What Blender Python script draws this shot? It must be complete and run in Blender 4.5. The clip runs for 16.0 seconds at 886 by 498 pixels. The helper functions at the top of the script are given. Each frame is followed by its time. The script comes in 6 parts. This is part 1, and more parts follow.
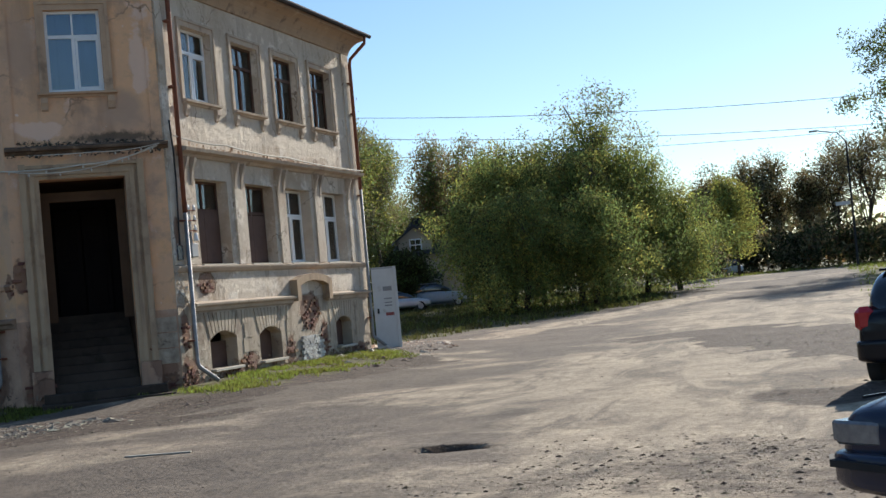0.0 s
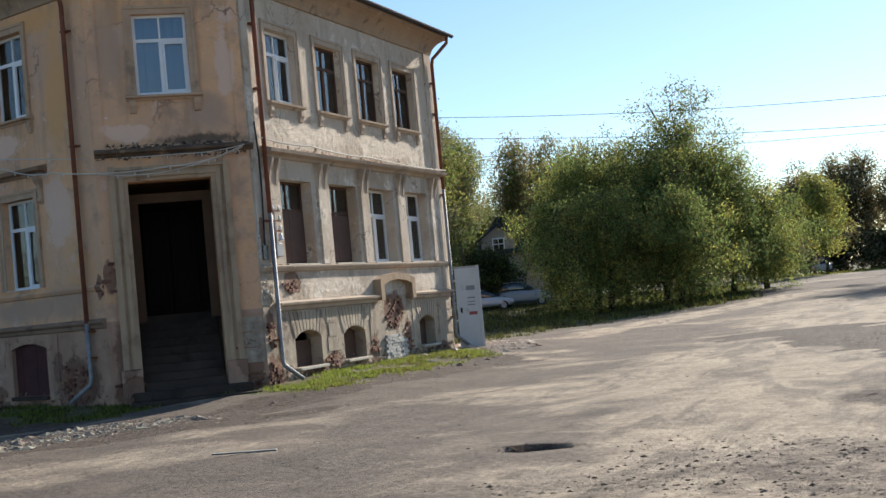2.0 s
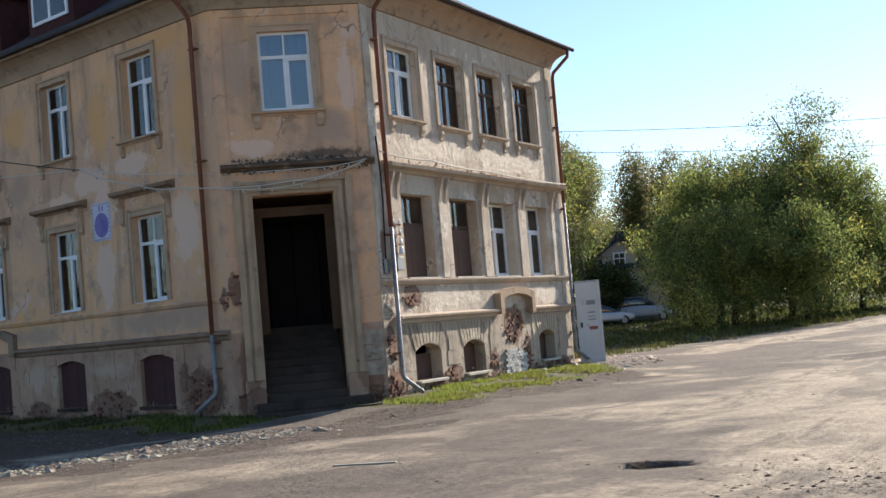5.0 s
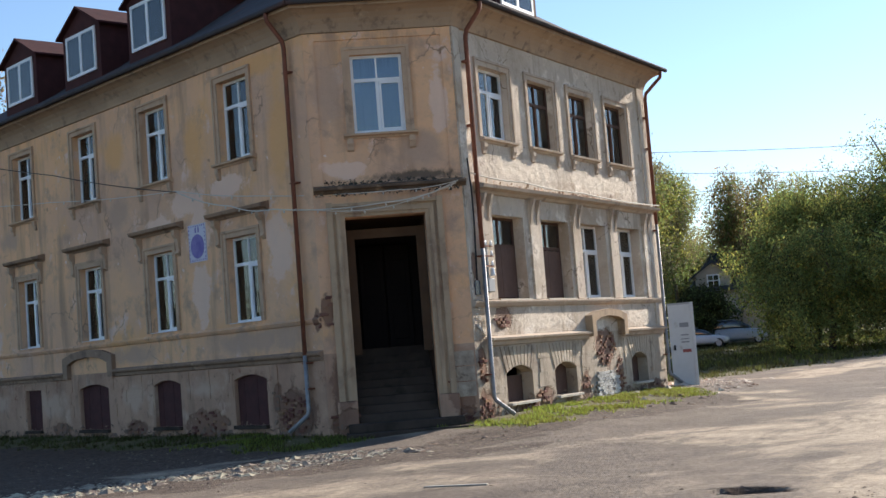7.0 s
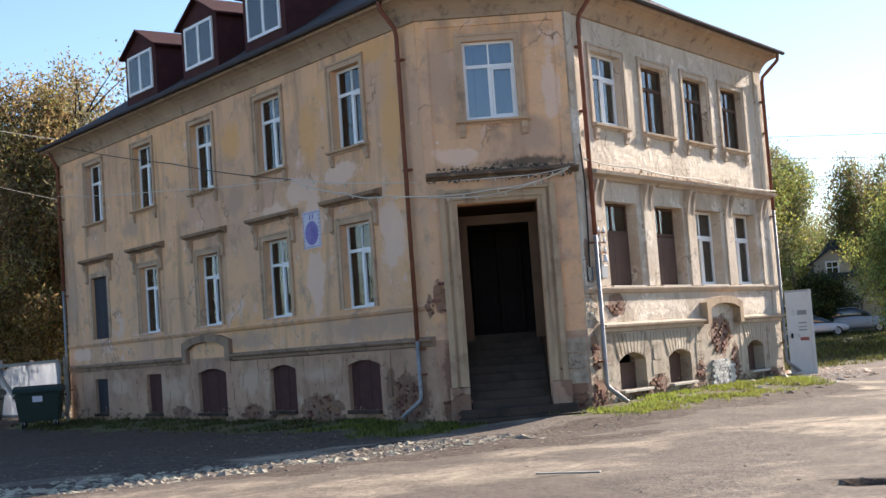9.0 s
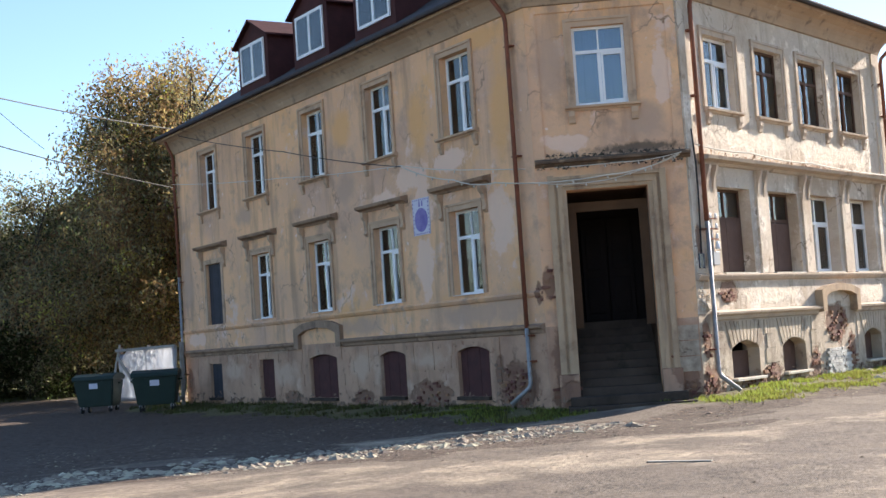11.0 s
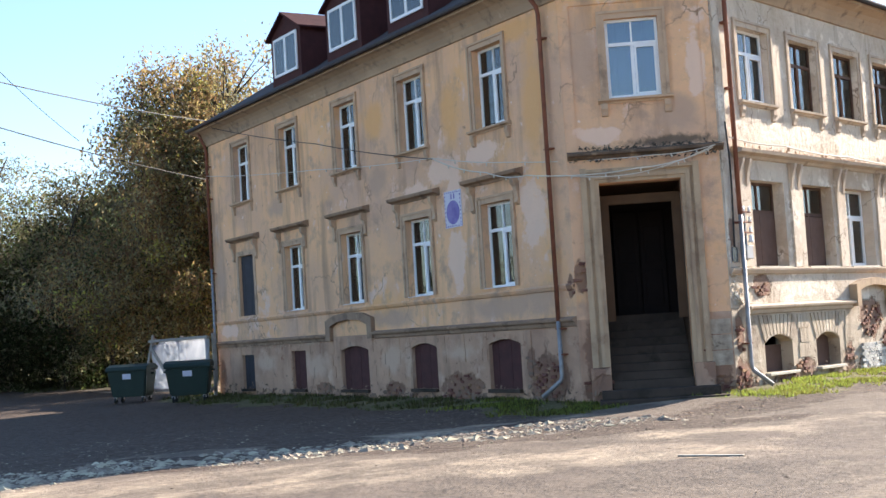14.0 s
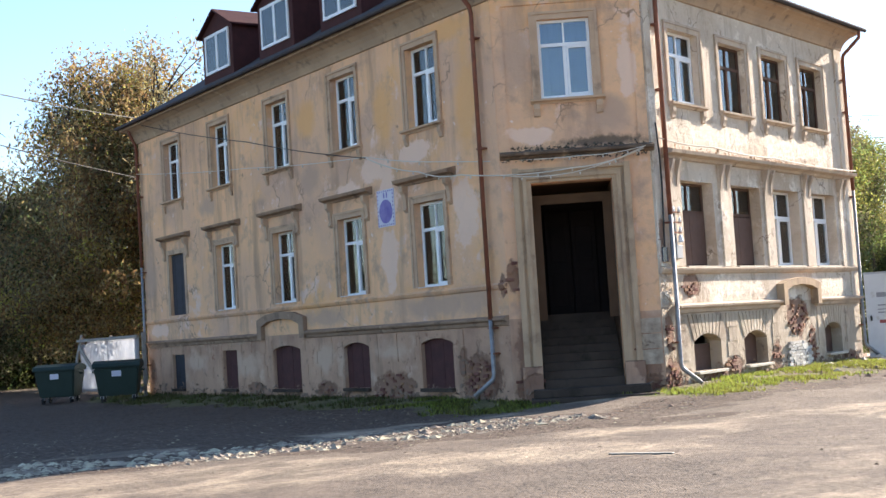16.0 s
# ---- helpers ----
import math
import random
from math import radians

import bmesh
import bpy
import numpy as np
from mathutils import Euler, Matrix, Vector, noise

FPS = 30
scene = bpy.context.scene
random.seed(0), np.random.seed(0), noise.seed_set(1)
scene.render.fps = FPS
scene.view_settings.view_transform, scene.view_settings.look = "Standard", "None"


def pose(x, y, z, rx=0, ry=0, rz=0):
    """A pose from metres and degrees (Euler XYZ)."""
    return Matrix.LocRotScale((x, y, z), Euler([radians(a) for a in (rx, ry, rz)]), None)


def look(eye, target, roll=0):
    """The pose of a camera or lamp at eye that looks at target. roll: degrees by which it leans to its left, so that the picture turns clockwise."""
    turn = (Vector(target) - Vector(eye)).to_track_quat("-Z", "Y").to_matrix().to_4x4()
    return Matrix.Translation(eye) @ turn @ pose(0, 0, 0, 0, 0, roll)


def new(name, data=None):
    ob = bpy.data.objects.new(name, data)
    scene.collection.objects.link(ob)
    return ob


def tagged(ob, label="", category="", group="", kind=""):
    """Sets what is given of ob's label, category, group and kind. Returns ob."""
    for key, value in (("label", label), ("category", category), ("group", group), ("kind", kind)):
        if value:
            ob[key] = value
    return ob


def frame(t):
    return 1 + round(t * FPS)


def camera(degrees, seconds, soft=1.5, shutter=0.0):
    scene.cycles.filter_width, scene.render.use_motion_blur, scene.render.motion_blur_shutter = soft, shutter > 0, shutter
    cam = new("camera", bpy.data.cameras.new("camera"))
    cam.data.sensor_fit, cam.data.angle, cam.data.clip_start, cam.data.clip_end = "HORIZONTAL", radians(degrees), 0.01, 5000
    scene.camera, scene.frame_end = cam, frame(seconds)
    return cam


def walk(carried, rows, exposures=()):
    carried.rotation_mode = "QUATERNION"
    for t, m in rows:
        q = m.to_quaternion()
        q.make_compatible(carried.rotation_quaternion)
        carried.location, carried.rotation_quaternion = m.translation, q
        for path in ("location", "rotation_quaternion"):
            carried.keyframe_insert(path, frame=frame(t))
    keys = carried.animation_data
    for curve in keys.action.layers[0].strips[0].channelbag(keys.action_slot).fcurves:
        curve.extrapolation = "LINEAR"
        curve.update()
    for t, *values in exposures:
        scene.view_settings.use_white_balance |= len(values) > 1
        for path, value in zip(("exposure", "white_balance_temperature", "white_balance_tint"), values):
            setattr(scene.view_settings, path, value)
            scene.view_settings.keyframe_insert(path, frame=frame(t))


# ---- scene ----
cam = camera(37.0, 16.0)
EYE = Vector((0.0, 0.0, 1.6))
# seconds, yaw, pitch, roll of a camera that turns where it stands
ROWS = [
    (0, 35.179, 1.799, -5.169),
    (0.5, 35.985, 1.867, -5.195),
    (1, 36.935, 1.948, -5.193),
    (1.5, 37.805, 2.001, -5.248),
    (2, 38.757, 2.088, -5.263),
    (2.5, 39.627, 2.160, -5.286),
    (3, 40.558, 2.263, -5.213),
    (3.5, 41.418, 2.364, -5.152),
    (4, 42.319, 2.470, -5.036),
    (6.5, 46.520, 4.334, -4.548),
    (7, 47.749, 4.395, -4.474),
    (7.5, 48.926, 4.354, -4.397),
    (8, 50.199, 4.300, -4.308),
    (8.5, 51.381, 4.234, -4.218),
    (9, 52.642, 4.175, -4.131),
    (11.5, 58.589, 3.907, -3.763),
    (12, 59.745, 3.903, -3.655),
    (12.5, 60.365, 3.877, -3.571),
    (13, 60.228, 3.826, -3.538),
    (13.5, 59.549, 3.762, -3.548),
    (14, 58.794, 3.691, -3.533),
    (14.5, 58.092, 3.646, -3.525),
    (15, 57.337, 3.591, -3.563),
    (15.5, 56.634, 3.543, -3.549),
    (16, 55.882, 3.478, -3.580),
]


def aim(yaw, pitch, roll):
    a, b = radians(yaw), radians(pitch)
    return look(EYE, EYE + Vector((-math.sin(a) * math.cos(b), math.cos(a) * math.cos(b), math.sin(b))), roll)


walk(cam, [(t, aim(y, p, r)) for t, y, p, r in ROWS], exposures=[(0.0, -0.02, 6350, 9), (4.0, 0.36, 6600, 12), (7.0, 0.42, 6600, 13), (9.0, 0.85, 6750, 15), (11.5, 1.12, 6700, 14), (12.5, 1.3, 6700, 14), (16.0, 1.26, 6800, 15)])

# ---- light ----
SUN_EL, SUN_AZ = 24.0, 96.5
world = bpy.data.worlds.new("sky")
scene.world = world
world.use_nodes = True
wn = world.node_tree
sky = wn.nodes.new("ShaderNodeTexSky")
sky.sky_type, sky.sun_disc = "NISHITA", False
sky.sun_elevation, sky.sun_rotation = radians(SUN_EL), radians(90 - SUN_AZ)
sky.air_density, sky.dust_density, sky.ozone_density = 1.0, 0.09, 3.5
wn.links.new(sky.outputs[0], wn.nodes["Background"].inputs[0])
wn.nodes["Background"].inputs[1].default_value = 0.14
sun_lamp = new("sun", bpy.data.lights.new("sun", "SUN"))
sun_lamp.data.energy, sun_lamp.data.angle, sun_lamp.data.color = 7.0, radians(0.6), (1.0, 0.93, 0.82)
sd = Vector((math.cos(radians(SUN_AZ)) * math.cos(radians(SUN_EL)), math.sin(radians(SUN_AZ)) * math.cos(radians(SUN_EL)), math.sin(radians(SUN_EL))))
sun_lamp.matrix_world = look(sd * 60, (0, 0, 0))


# ---- materials ----
def mat(name, col, col2=None, scale=2.0, rough=0.85, bump=0.0, bscale=30.0, metal=0.0, stains=None, sscale=0.6, slo=0.45, shi=0.62, per_object=0.0, per_island=0.0, spec=0.3, detail=6.0, streaks=None, bdist=0.02, cracks=None):
    """Procedural surface: two colours mixed by noise, stains at a larger scale, fine relief."""
    m = bpy.data.materials.new(name)
    m.use_nodes = True
    t = m.node_tree
    b = t.nodes["Principled BSDF"]
    b.inputs["Roughness"].default_value, b.inputs["Metallic"].default_value = rough, metal
    b.inputs["Specular IOR Level"].default_value = spec
    geo = t.nodes.new("ShaderNodeNewGeometry")
    def nz(sc, det=detail, ro=0.6):
        n = t.nodes.new("ShaderNodeTexNoise")
        n.inputs["Scale"].default_value, n.inputs["Detail"].default_value, n.inputs["Roughness"].default_value = sc, det, ro
        t.links.new(geo.outputs["Position"], n.inputs["Vector"])
        return n.outputs["Fac"]
    def ramp(src, lo, hi):
        r = t.nodes.new("ShaderNodeMapRange")
        r.inputs["From Min"].default_value, r.inputs["From Max"].default_value = lo, hi
        t.links.new(src, r.inputs["Value"])
        return r.outputs["Result"]
    def mixc(fac, a, c):
        x = t.nodes.new("ShaderNodeMix")
        x.data_type = "RGBA"
        t.links.new(fac, x.inputs["Factor"])
        for v, i in ((a, 6), (c, 7)):
            if isinstance(v, tuple):
                x.inputs[i].default_value = (*v, 1)
            else:
                t.links.new(v, x.inputs[i])
        return x.outputs[2]
    c = mixc(ramp(nz(scale), 0.32, 0.68), col, col2 or tuple(v * 0.8 for v in col))
    if stains:
        for k, (sc_col, ssc, lo, hi) in enumerate(stains):
            c = mixc(ramp(nz(ssc, 8.0, 0.65), lo, hi), c, sc_col)
    if streaks:
        sk_col, ssc, lo, hi = streaks
        mp = t.nodes.new("ShaderNodeVectorMath")
        mp.operation = "MULTIPLY"
        mp.inputs[1].default_value = (1.0, 1.0, 0.12)
        t.links.new(geo.outputs["Position"], mp.inputs[0])
        n = t.nodes.new("ShaderNodeTexNoise")
        n.inputs["Scale"].default_value, n.inputs["Detail"].default_value, n.inputs["Roughness"].default_value = ssc, 6.0, 0.6
        t.links.new(mp.outputs[0], n.inputs["Vector"])
        c = mixc(ramp(n.outputs["Fac"], lo, hi), c, sk_col)
    if cracks:
        ck_col, ssc = cracks
        wv = t.nodes.new("ShaderNodeTexNoise")
        wv.inputs["Scale"].default_value, wv.inputs["Detail"].default_value = 2.0, 6.0
        t.links.new(geo.outputs["Position"], wv.inputs["Vector"])
        ad = t.nodes.new("ShaderNodeVectorMath")
        ad.operation = "MULTIPLY_ADD"
        ad.inputs[1].default_value = (0.9, 0.9, 0.9)
        t.links.new(wv.outputs["Color"], ad.inputs[0])
        t.links.new(geo.outputs["Position"], ad.inputs[2])
        vo = t.nodes.new("ShaderNodeTexVoronoi")
        vo.feature = "DISTANCE_TO_EDGE"
        vo.inputs["Scale"].default_value = ssc
        t.links.new(ad.outputs[0], vo.inputs["Vector"])
        line, where = ramp(vo.outputs["Distance"], 0.016, 0.004), ramp(nz(0.45, 3.0), 0.5, 0.62)
        mu = t.nodes.new("ShaderNodeMath")
        mu.operation = "MULTIPLY"
        t.links.new(line, mu.inputs[0])
        t.links.new(where, mu.inputs[1])
        c = mixc(mu.outputs[0], c, ck_col)
    if per_object or per_island:
        src = t.nodes.new("ShaderNodeObjectInfo").outputs["Random"] if per_object else geo.outputs["Random Per Island"]
        hs = t.nodes.new("ShaderNodeHueSaturation")
        t.links.new(c, hs.inputs["Color"])
        k = per_object or per_island
        r = t.nodes.new("ShaderNodeMapRange")
        r.inputs["To Min"].default_value, r.inputs["To Max"].default_value = 1 - k, 1 + k
        t.links.new(src, r.inputs["Value"])
        t.links.new(r.outputs["Result"], hs.inputs["Value"])
        r2 = t.nodes.new("ShaderNodeMapRange")
        r2.inputs["To Min"].default_value, r2.inputs["To Max"].default_value = 0.5 - 0.06 * k, 0.5 + 0.06 * k
        t.links.new(src, r2.inputs["Value"])
        t.links.new(r2.outputs["Result"], hs.inputs["Hue"])
        c = hs.outputs["Color"]
    t.links.new(c, b.inputs["Base Color"])
    if bump:
        bp = t.nodes.new("ShaderNodeBump")
        bp.inputs["Strength"].default_value, bp.inputs["Distance"].default_value = bump, bdist
        t.links.new(nz(bscale, 8.0, 0.7), bp.inputs["Height"])
        t.links.new(bp.outputs[0], b.inputs["Normal"])
    return m


def leaf_mat(name, col, col2, k=0.5):
    m = mat(name, col, col2, 0.4, 0.7, per_island=k, spec=0.2)
    t = m.node_tree
    b, out = t.nodes["Principled BSDF"], t.nodes["Material Output"]
    tr = t.nodes.new("ShaderNodeBsdfTranslucent")
    t.links.new(b.inputs["Base Color"].links[0].from_socket, tr.inputs["Color"])
    mx = t.nodes.new("ShaderNodeMixShader")
    mx.inputs[0].default_value = 0.6
    t.links.new(b.outputs[0], mx.inputs[1])
    t.links.new(tr.outputs[0], mx.inputs[2])
    t.links.new(mx.outputs[0], out.inputs["Surface"])
    return m


def glass_mat(name, base=0.12):
    m = bpy.data.materials.new(name)
    m.use_nodes = True
    t = m.node_tree
    out = t.nodes["Material Output"]
    t.nodes.remove(t.nodes["Principled BSDF"])
    a, g = t.nodes.new("ShaderNodeBsdfTransparent"), t.nodes.new("ShaderNodeBsdfGlossy")
    a.inputs[0].default_value = (0.8, 0.86, 0.88, 1)
    g.inputs["Roughness"].default_value = 0.03
    fr = t.nodes.new("ShaderNodeFresnel")
    fr.inputs[0].default_value = 1.6
    ad = t.nodes.new("ShaderNodeMath")
    ad.use_clamp = True
    ad.inputs[1].default_value = base
    t.links.new(fr.outputs[0], ad.inputs[0])
    mx = t.nodes.new("ShaderNodeMixShader")
    t.links.new(ad.outputs[0], mx.inputs[0])
    t.links.new(a.outputs[0], mx.inputs[1])
    t.links.new(g.outputs[0], mx.inputs[2])
    t.links.new(mx.outputs[0], out.inputs[0])
    return m


M = {}
M["plaster"] = mat("ochre_plaster", (0.84, 0.485, 0.26), (0.76, 0.44, 0.245), 0.45, 0.93, 0.8, 5.0, bdist=0.03, stains=[((0.58, 0.365, 0.255), 0.22, 0.44, 0.66), ((0.76, 0.41, 0.17), 0.31, 0.55, 0.72), ((0.48, 0.31, 0.21), 1.3, 0.52, 0.68), ((0.74, 0.525, 0.405), 0.9, 0.60, 0.68), ((0.78, 0.61, 0.49), 3.4, 0.65, 0.70), ((0.22, 0.135, 0.09), 2.1, 0.65, 0.76)], streaks=((0.35, 0.22, 0.14), 1.6, 0.52, 0.78), cracks=((0.34, 0.21, 0.135), 0.55))
M["plaster_pale"] = mat("pale_weathered_plaster", (0.64, 0.545, 0.435), (0.54, 0.45, 0.355), 0.7, 0.93, 1.0, 3.2, bdist=0.07, stains=[((0.46, 0.36, 0.265), 0.5, 0.50, 0.64), ((0.76, 0.67, 0.56), 1.3, 0.56, 0.63), ((0.38, 0.295, 0.22), 2.6, 0.60, 0.67), ((0.19, 0.13, 0.09), 1.6, 0.66, 0.76)], streaks=((0.32, 0.245, 0.175), 2.2, 0.55, 0.78), cracks=((0.2, 0.14, 0.1), 0.8))
M["plaster_base"] = mat("dirty_base_plaster", (0.54, 0.335, 0.22), (0.43, 0.26, 0.17), 0.8, 0.95, 0.9, 6.0, bdist=0.03, stains=[((0.59, 0.41, 0.295), 0.8, 0.55, 0.68), ((0.37, 0.215, 0.145), 0.6, 0.49, 0.65), ((0.30, 0.145, 0.095), 1.8, 0.60, 0.68), ((0.17, 0.105, 0.075), 2.6, 0.60, 0.69)], streaks=((0.27, 0.17, 0.115), 1.8, 0.54, 0.74), cracks=((0.22, 0.135, 0.09), 0.7))
M["base_pale"] = mat("weathered_beige_base_plaster", (0.52, 0.425, 0.32), (0.41, 0.33, 0.245), 0.9, 0.95, 1.0, 5.0, bdist=0.04, stains=[((0.62, 0.53, 0.42), 0.9, 0.55, 0.66), ((0.28, 0.215, 0.16), 1.2, 0.52, 0.66), ((0.15, 0.11, 0.08), 2.6, 0.62, 0.70)], streaks=((0.24, 0.18, 0.13), 1.8, 0.56, 0.76))
M["trim"] = mat("weathered_cement_trim", (0.56, 0.38, 0.25), (0.45, 0.305, 0.205), 1.6, 0.95, 0.7, 10.0, stains=[((0.28, 0.19, 0.13), 2.2, 0.54, 0.70), ((0.15, 0.105, 0.075), 1.3, 0.60, 0.76)])
M["jamb"] = mat("fluted_cement_surround", (0.50, 0.355, 0.225), (0.40, 0.28, 0.18), 1.2, 0.95, 0.6, 10.0, stains=[((0.27, 0.175, 0.115), 1.2, 0.55, 0.70), ((0.60, 0.47, 0.34), 3.0, 0.62, 0.72)], streaks=((0.2, 0.13, 0.09), 3.0, 0.52, 0.74))
M["trim_dirty"] = mat("dirt_stained_cement_trim", (0.36, 0.235, 0.155), (0.26, 0.17, 0.115), 1.6, 0.95, 0.7, 10.0, stains=[((0.14, 0.092, 0.065), 1.8, 0.52, 0.68), ((0.48, 0.33, 0.22), 2.4, 0.60, 0.70)])
M["trim_pale"] = mat("pale_cement_trim", (0.54, 0.43, 0.33), (0.43, 0.335, 0.25), 1.6, 0.95, 0.7, 10.0, stains=[((0.26, 0.19, 0.14), 2.2, 0.56, 0.72), ((0.66, 0.56, 0.45), 3.0, 0.60, 0.70)])
M["ledge"] = mat("dark_mossy_ledge", (0.19, 0.13, 0.09), (0.09, 0.066, 0.05), 2.5, 0.97, 0.8, 14.0, stains=[((0.36, 0.25, 0.165), 2.0, 0.56, 0.68)])
M["litter"] = mat("dark_fallen_leaf", (0.075, 0.052, 0.034), (0.12, 0.085, 0.055), 3.0, 0.95, per_island=0.6)
M["brick"] = mat("old_red_brick", (0.29, 0.14, 0.09), (0.18, 0.088, 0.06), 5.0, 0.95, 0.9, 16.0, per_island=0.4, bdist=0.03, stains=[((0.32, 0.21, 0.145), 2.4, 0.56, 0.66)])
M["brick_white"] = mat("grey_white_brick", (0.55, 0.53, 0.49), (0.44, 0.42, 0.38), 5.0, 0.95, 0.6, 25.0, per_island=0.25)
M["mortar"] = mat("crumbled_mortar", (0.28, 0.19, 0.135), (0.19, 0.125, 0.09), 4.0, 0.98, 0.9, 18.0)
M["pvc"] = mat("white_window_plastic", (0.80, 0.80, 0.80), (0.74, 0.74, 0.74), 3.0, 0.4)
M["old_wood"] = mat("old_brown_window_wood", (0.12, 0.06, 0.04), (0.08, 0.045, 0.03), 6.0, 0.75, 0.3, 40.0)
M["board"] = mat("dark_red_board", (0.085, 0.030, 0.027), (0.06, 0.023, 0.021), 4.0, 0.8, 0.3, 20.0)
M["board_grey"] = mat("dark_grey_board", (0.04, 0.04, 0.05), (0.03, 0.03, 0.036), 4.0, 0.7, 0.2, 20.0)
M["board_brown"] = mat("brown_plywood", (0.13, 0.075, 0.055), (0.10, 0.055, 0.04), 3.0, 0.8, 0.2, 20.0)
# near-black colour that stands for the deep shade inside the doorway
M["dark"] = mat("shade_black_interior", (0.018, 0.012, 0.011), (0.012, 0.009, 0.008), 1.0, 0.95)
M["vestibule"] = mat("brown_vestibule_paint", (0.125, 0.07, 0.038), (0.085, 0.047, 0.027), 1.2, 0.9, 0.3, 12.0)
M["interior"] = mat("room_paint", (0.20, 0.17, 0.14), (0.16, 0.14, 0.11), 1.0, 0.95)
M["curtain"] = mat("blue_curtain", (0.15, 0.28, 0.58), (0.12, 0.23, 0.52), 3.0, 0.9)
M["curtain_white"] = mat("white_net_curtain", (0.52, 0.58, 0.66), (0.42, 0.48, 0.57), 3.0, 0.9)
M["glass"] = glass_mat("window_glass", 0.05)
M["rust"] = mat("rusty_brown_pipe", (0.24, 0.085, 0.05), (0.15, 0.058, 0.036), 5.0, 0.75, 0.3, 30.0)
M["zinc"] = mat("galvanised_pipe", (0.34, 0.34, 0.34), (0.22, 0.22, 0.225), 6.0, 0.55, metal=0.4)
M["roof"] = mat("dark_sheet_roof", (0.075, 0.07, 0.072), (0.055, 0.05, 0.052), 2.0, 0.9, 0.3, 12.0, stains=[((0.11, 0.06, 0.05), 1.0, 0.55, 0.7)], spec=0.15)
M["dormer"] = mat("maroon_dormer_cladding", (0.075, 0.026, 0.024), (0.05, 0.019, 0.018), 3.0, 0.8, 0.2, 20.0, spec=0.15)
M["cornice"] = mat("weathered_cornice", (0.43, 0.30, 0.195), (0.34, 0.235, 0.155), 0.8, 0.9, 0.5, 12.0, stains=[((0.20, 0.14, 0.10), 2.6, 0.54, 0.68), ((0.52, 0.40, 0.28), 1.4, 0.60, 0.72)])
M["stone"] = mat("worn_step_stone", (0.085, 0.062, 0.048), (0.055, 0.041, 0.033), 1.5, 0.95, 0.5, 14.0, stains=[((0.035, 0.03, 0.022), 1.6, 0.52, 0.66)], spec=0.1)
M["sign_white"] = mat("faded_white_sheet", (0.62, 0.60, 0.66), (0.56, 0.54, 0.62), 5.0, 0.7)
M["sign_purple"] = mat("faded_violet_print", (0.15, 0.115, 0.33), (0.26, 0.22, 0.44), 4.0, 0.7)
M["panel"] = mat("white_painted_steel", (0.66, 0.66, 0.65), (0.58, 0.58, 0.57), 2.0, 0.55, 0.1, 10.0, stains=[((0.42, 0.38, 0.32), 1.5, 0.62, 0.75)])
M["panel_grey"] = mat("grey_steel", (0.42, 0.42, 0.42), (0.36, 0.36, 0.36), 2.0, 0.5)
M["ink_grey"] = mat("grey_print", (0.30, 0.30, 0.31), (0.26, 0.26, 0.27), 2.0, 0.7)
M["ink_red"] = mat("red_brown_print", (0.34, 0.10, 0.09), (0.30, 0.09, 0.08), 2.0, 0.7)
M["bin"] = mat("dark_green_plastic", (0.02, 0.038, 0.03), (0.016, 0.032, 0.025), 3.0, 0.55)
M["rubber"] = mat("black_rubber", (0.02, 0.02, 0.02), (0.03, 0.03, 0.03), 5.0, 0.85)
M["tarp"] = mat("white_plastic_sheet", (0.54, 0.56, 0.59), (0.42, 0.44, 0.47), 1.2, 0.55, 0.6, 3.0)
M["grey_wood"] = mat("weathered_grey_timber", (0.34, 0.31, 0.27), (0.26, 0.23, 0.20), 4.0, 0.9, 0.3, 30.0)
M["pale_wood"] = mat("bleached_plank_wood", (0.46, 0.42, 0.35), (0.36, 0.32, 0.26), 5.0, 0.9, 0.3, 30.0)
M["cobble"] = mat("pale_cobble_and_rubble", (0.38, 0.32, 0.24), (0.25, 0.21, 0.155), 3.0, 0.95, per_island=0.45)
M["bark"] = mat("dark_bark", (0.07, 0.055, 0.042), (0.045, 0.036, 0.028), 4.0, 0.95, 0.7, 12.0)
M["cable"] = mat("black_cable", (0.025, 0.025, 0.028), (0.02, 0.02, 0.02), 4.0, 0.6)
M["cable_pale"] = mat("pale_fairy_light_cable", (0.60, 0.55, 0.46), (0.52, 0.47, 0.40), 4.0, 0.6)
M["paint_blue"] = mat("dark_blue_car_paint", (0.010, 0.018, 0.045), (0.010, 0.017, 0.04), 3.0, 0.22, spec=0.35)
M["paint_black"] = mat("black_car_paint", (0.008, 0.009, 0.013), (0.008, 0.009, 0.012), 3.0, 0.22, spec=0.3)
M["paint_silver"] = mat("silver_car_paint", (0.62, 0.64, 0.66), (0.58, 0.6, 0.62), 3.0, 0.25, spec=0.6)
M["paint_grey"] = mat("blue_grey_van_paint", (0.36, 0.42, 0.48), (0.32, 0.38, 0.44), 3.0, 0.3)
M["tail"] = mat("red_lamp_plastic", (0.50, 0.012, 0.02), (0.42, 0.01, 0.02), 8.0, 0.15, spec=0.8)
M["lens"] = mat("headlamp_glass", (0.12, 0.125, 0.13), (0.2, 0.2, 0.2), 14.0, 0.1, spec=0.7)
M["car_glass"] = mat("dark_car_window", (0.012, 0.016, 0.02), (0.012, 0.016, 0.02), 2.0, 0.06, spec=0.9)
M["chrome"] = mat("chrome_trim", (0.7, 0.7, 0.72), (0.6, 0.6, 0.62), 3.0, 0.15, metal=1.0)
M["house_wall"] = mat("grey_cream_render", (0.42, 0.37, 0.29), (0.36, 0.31, 0.25), 1.0, 0.9, 0.3, 8.0)
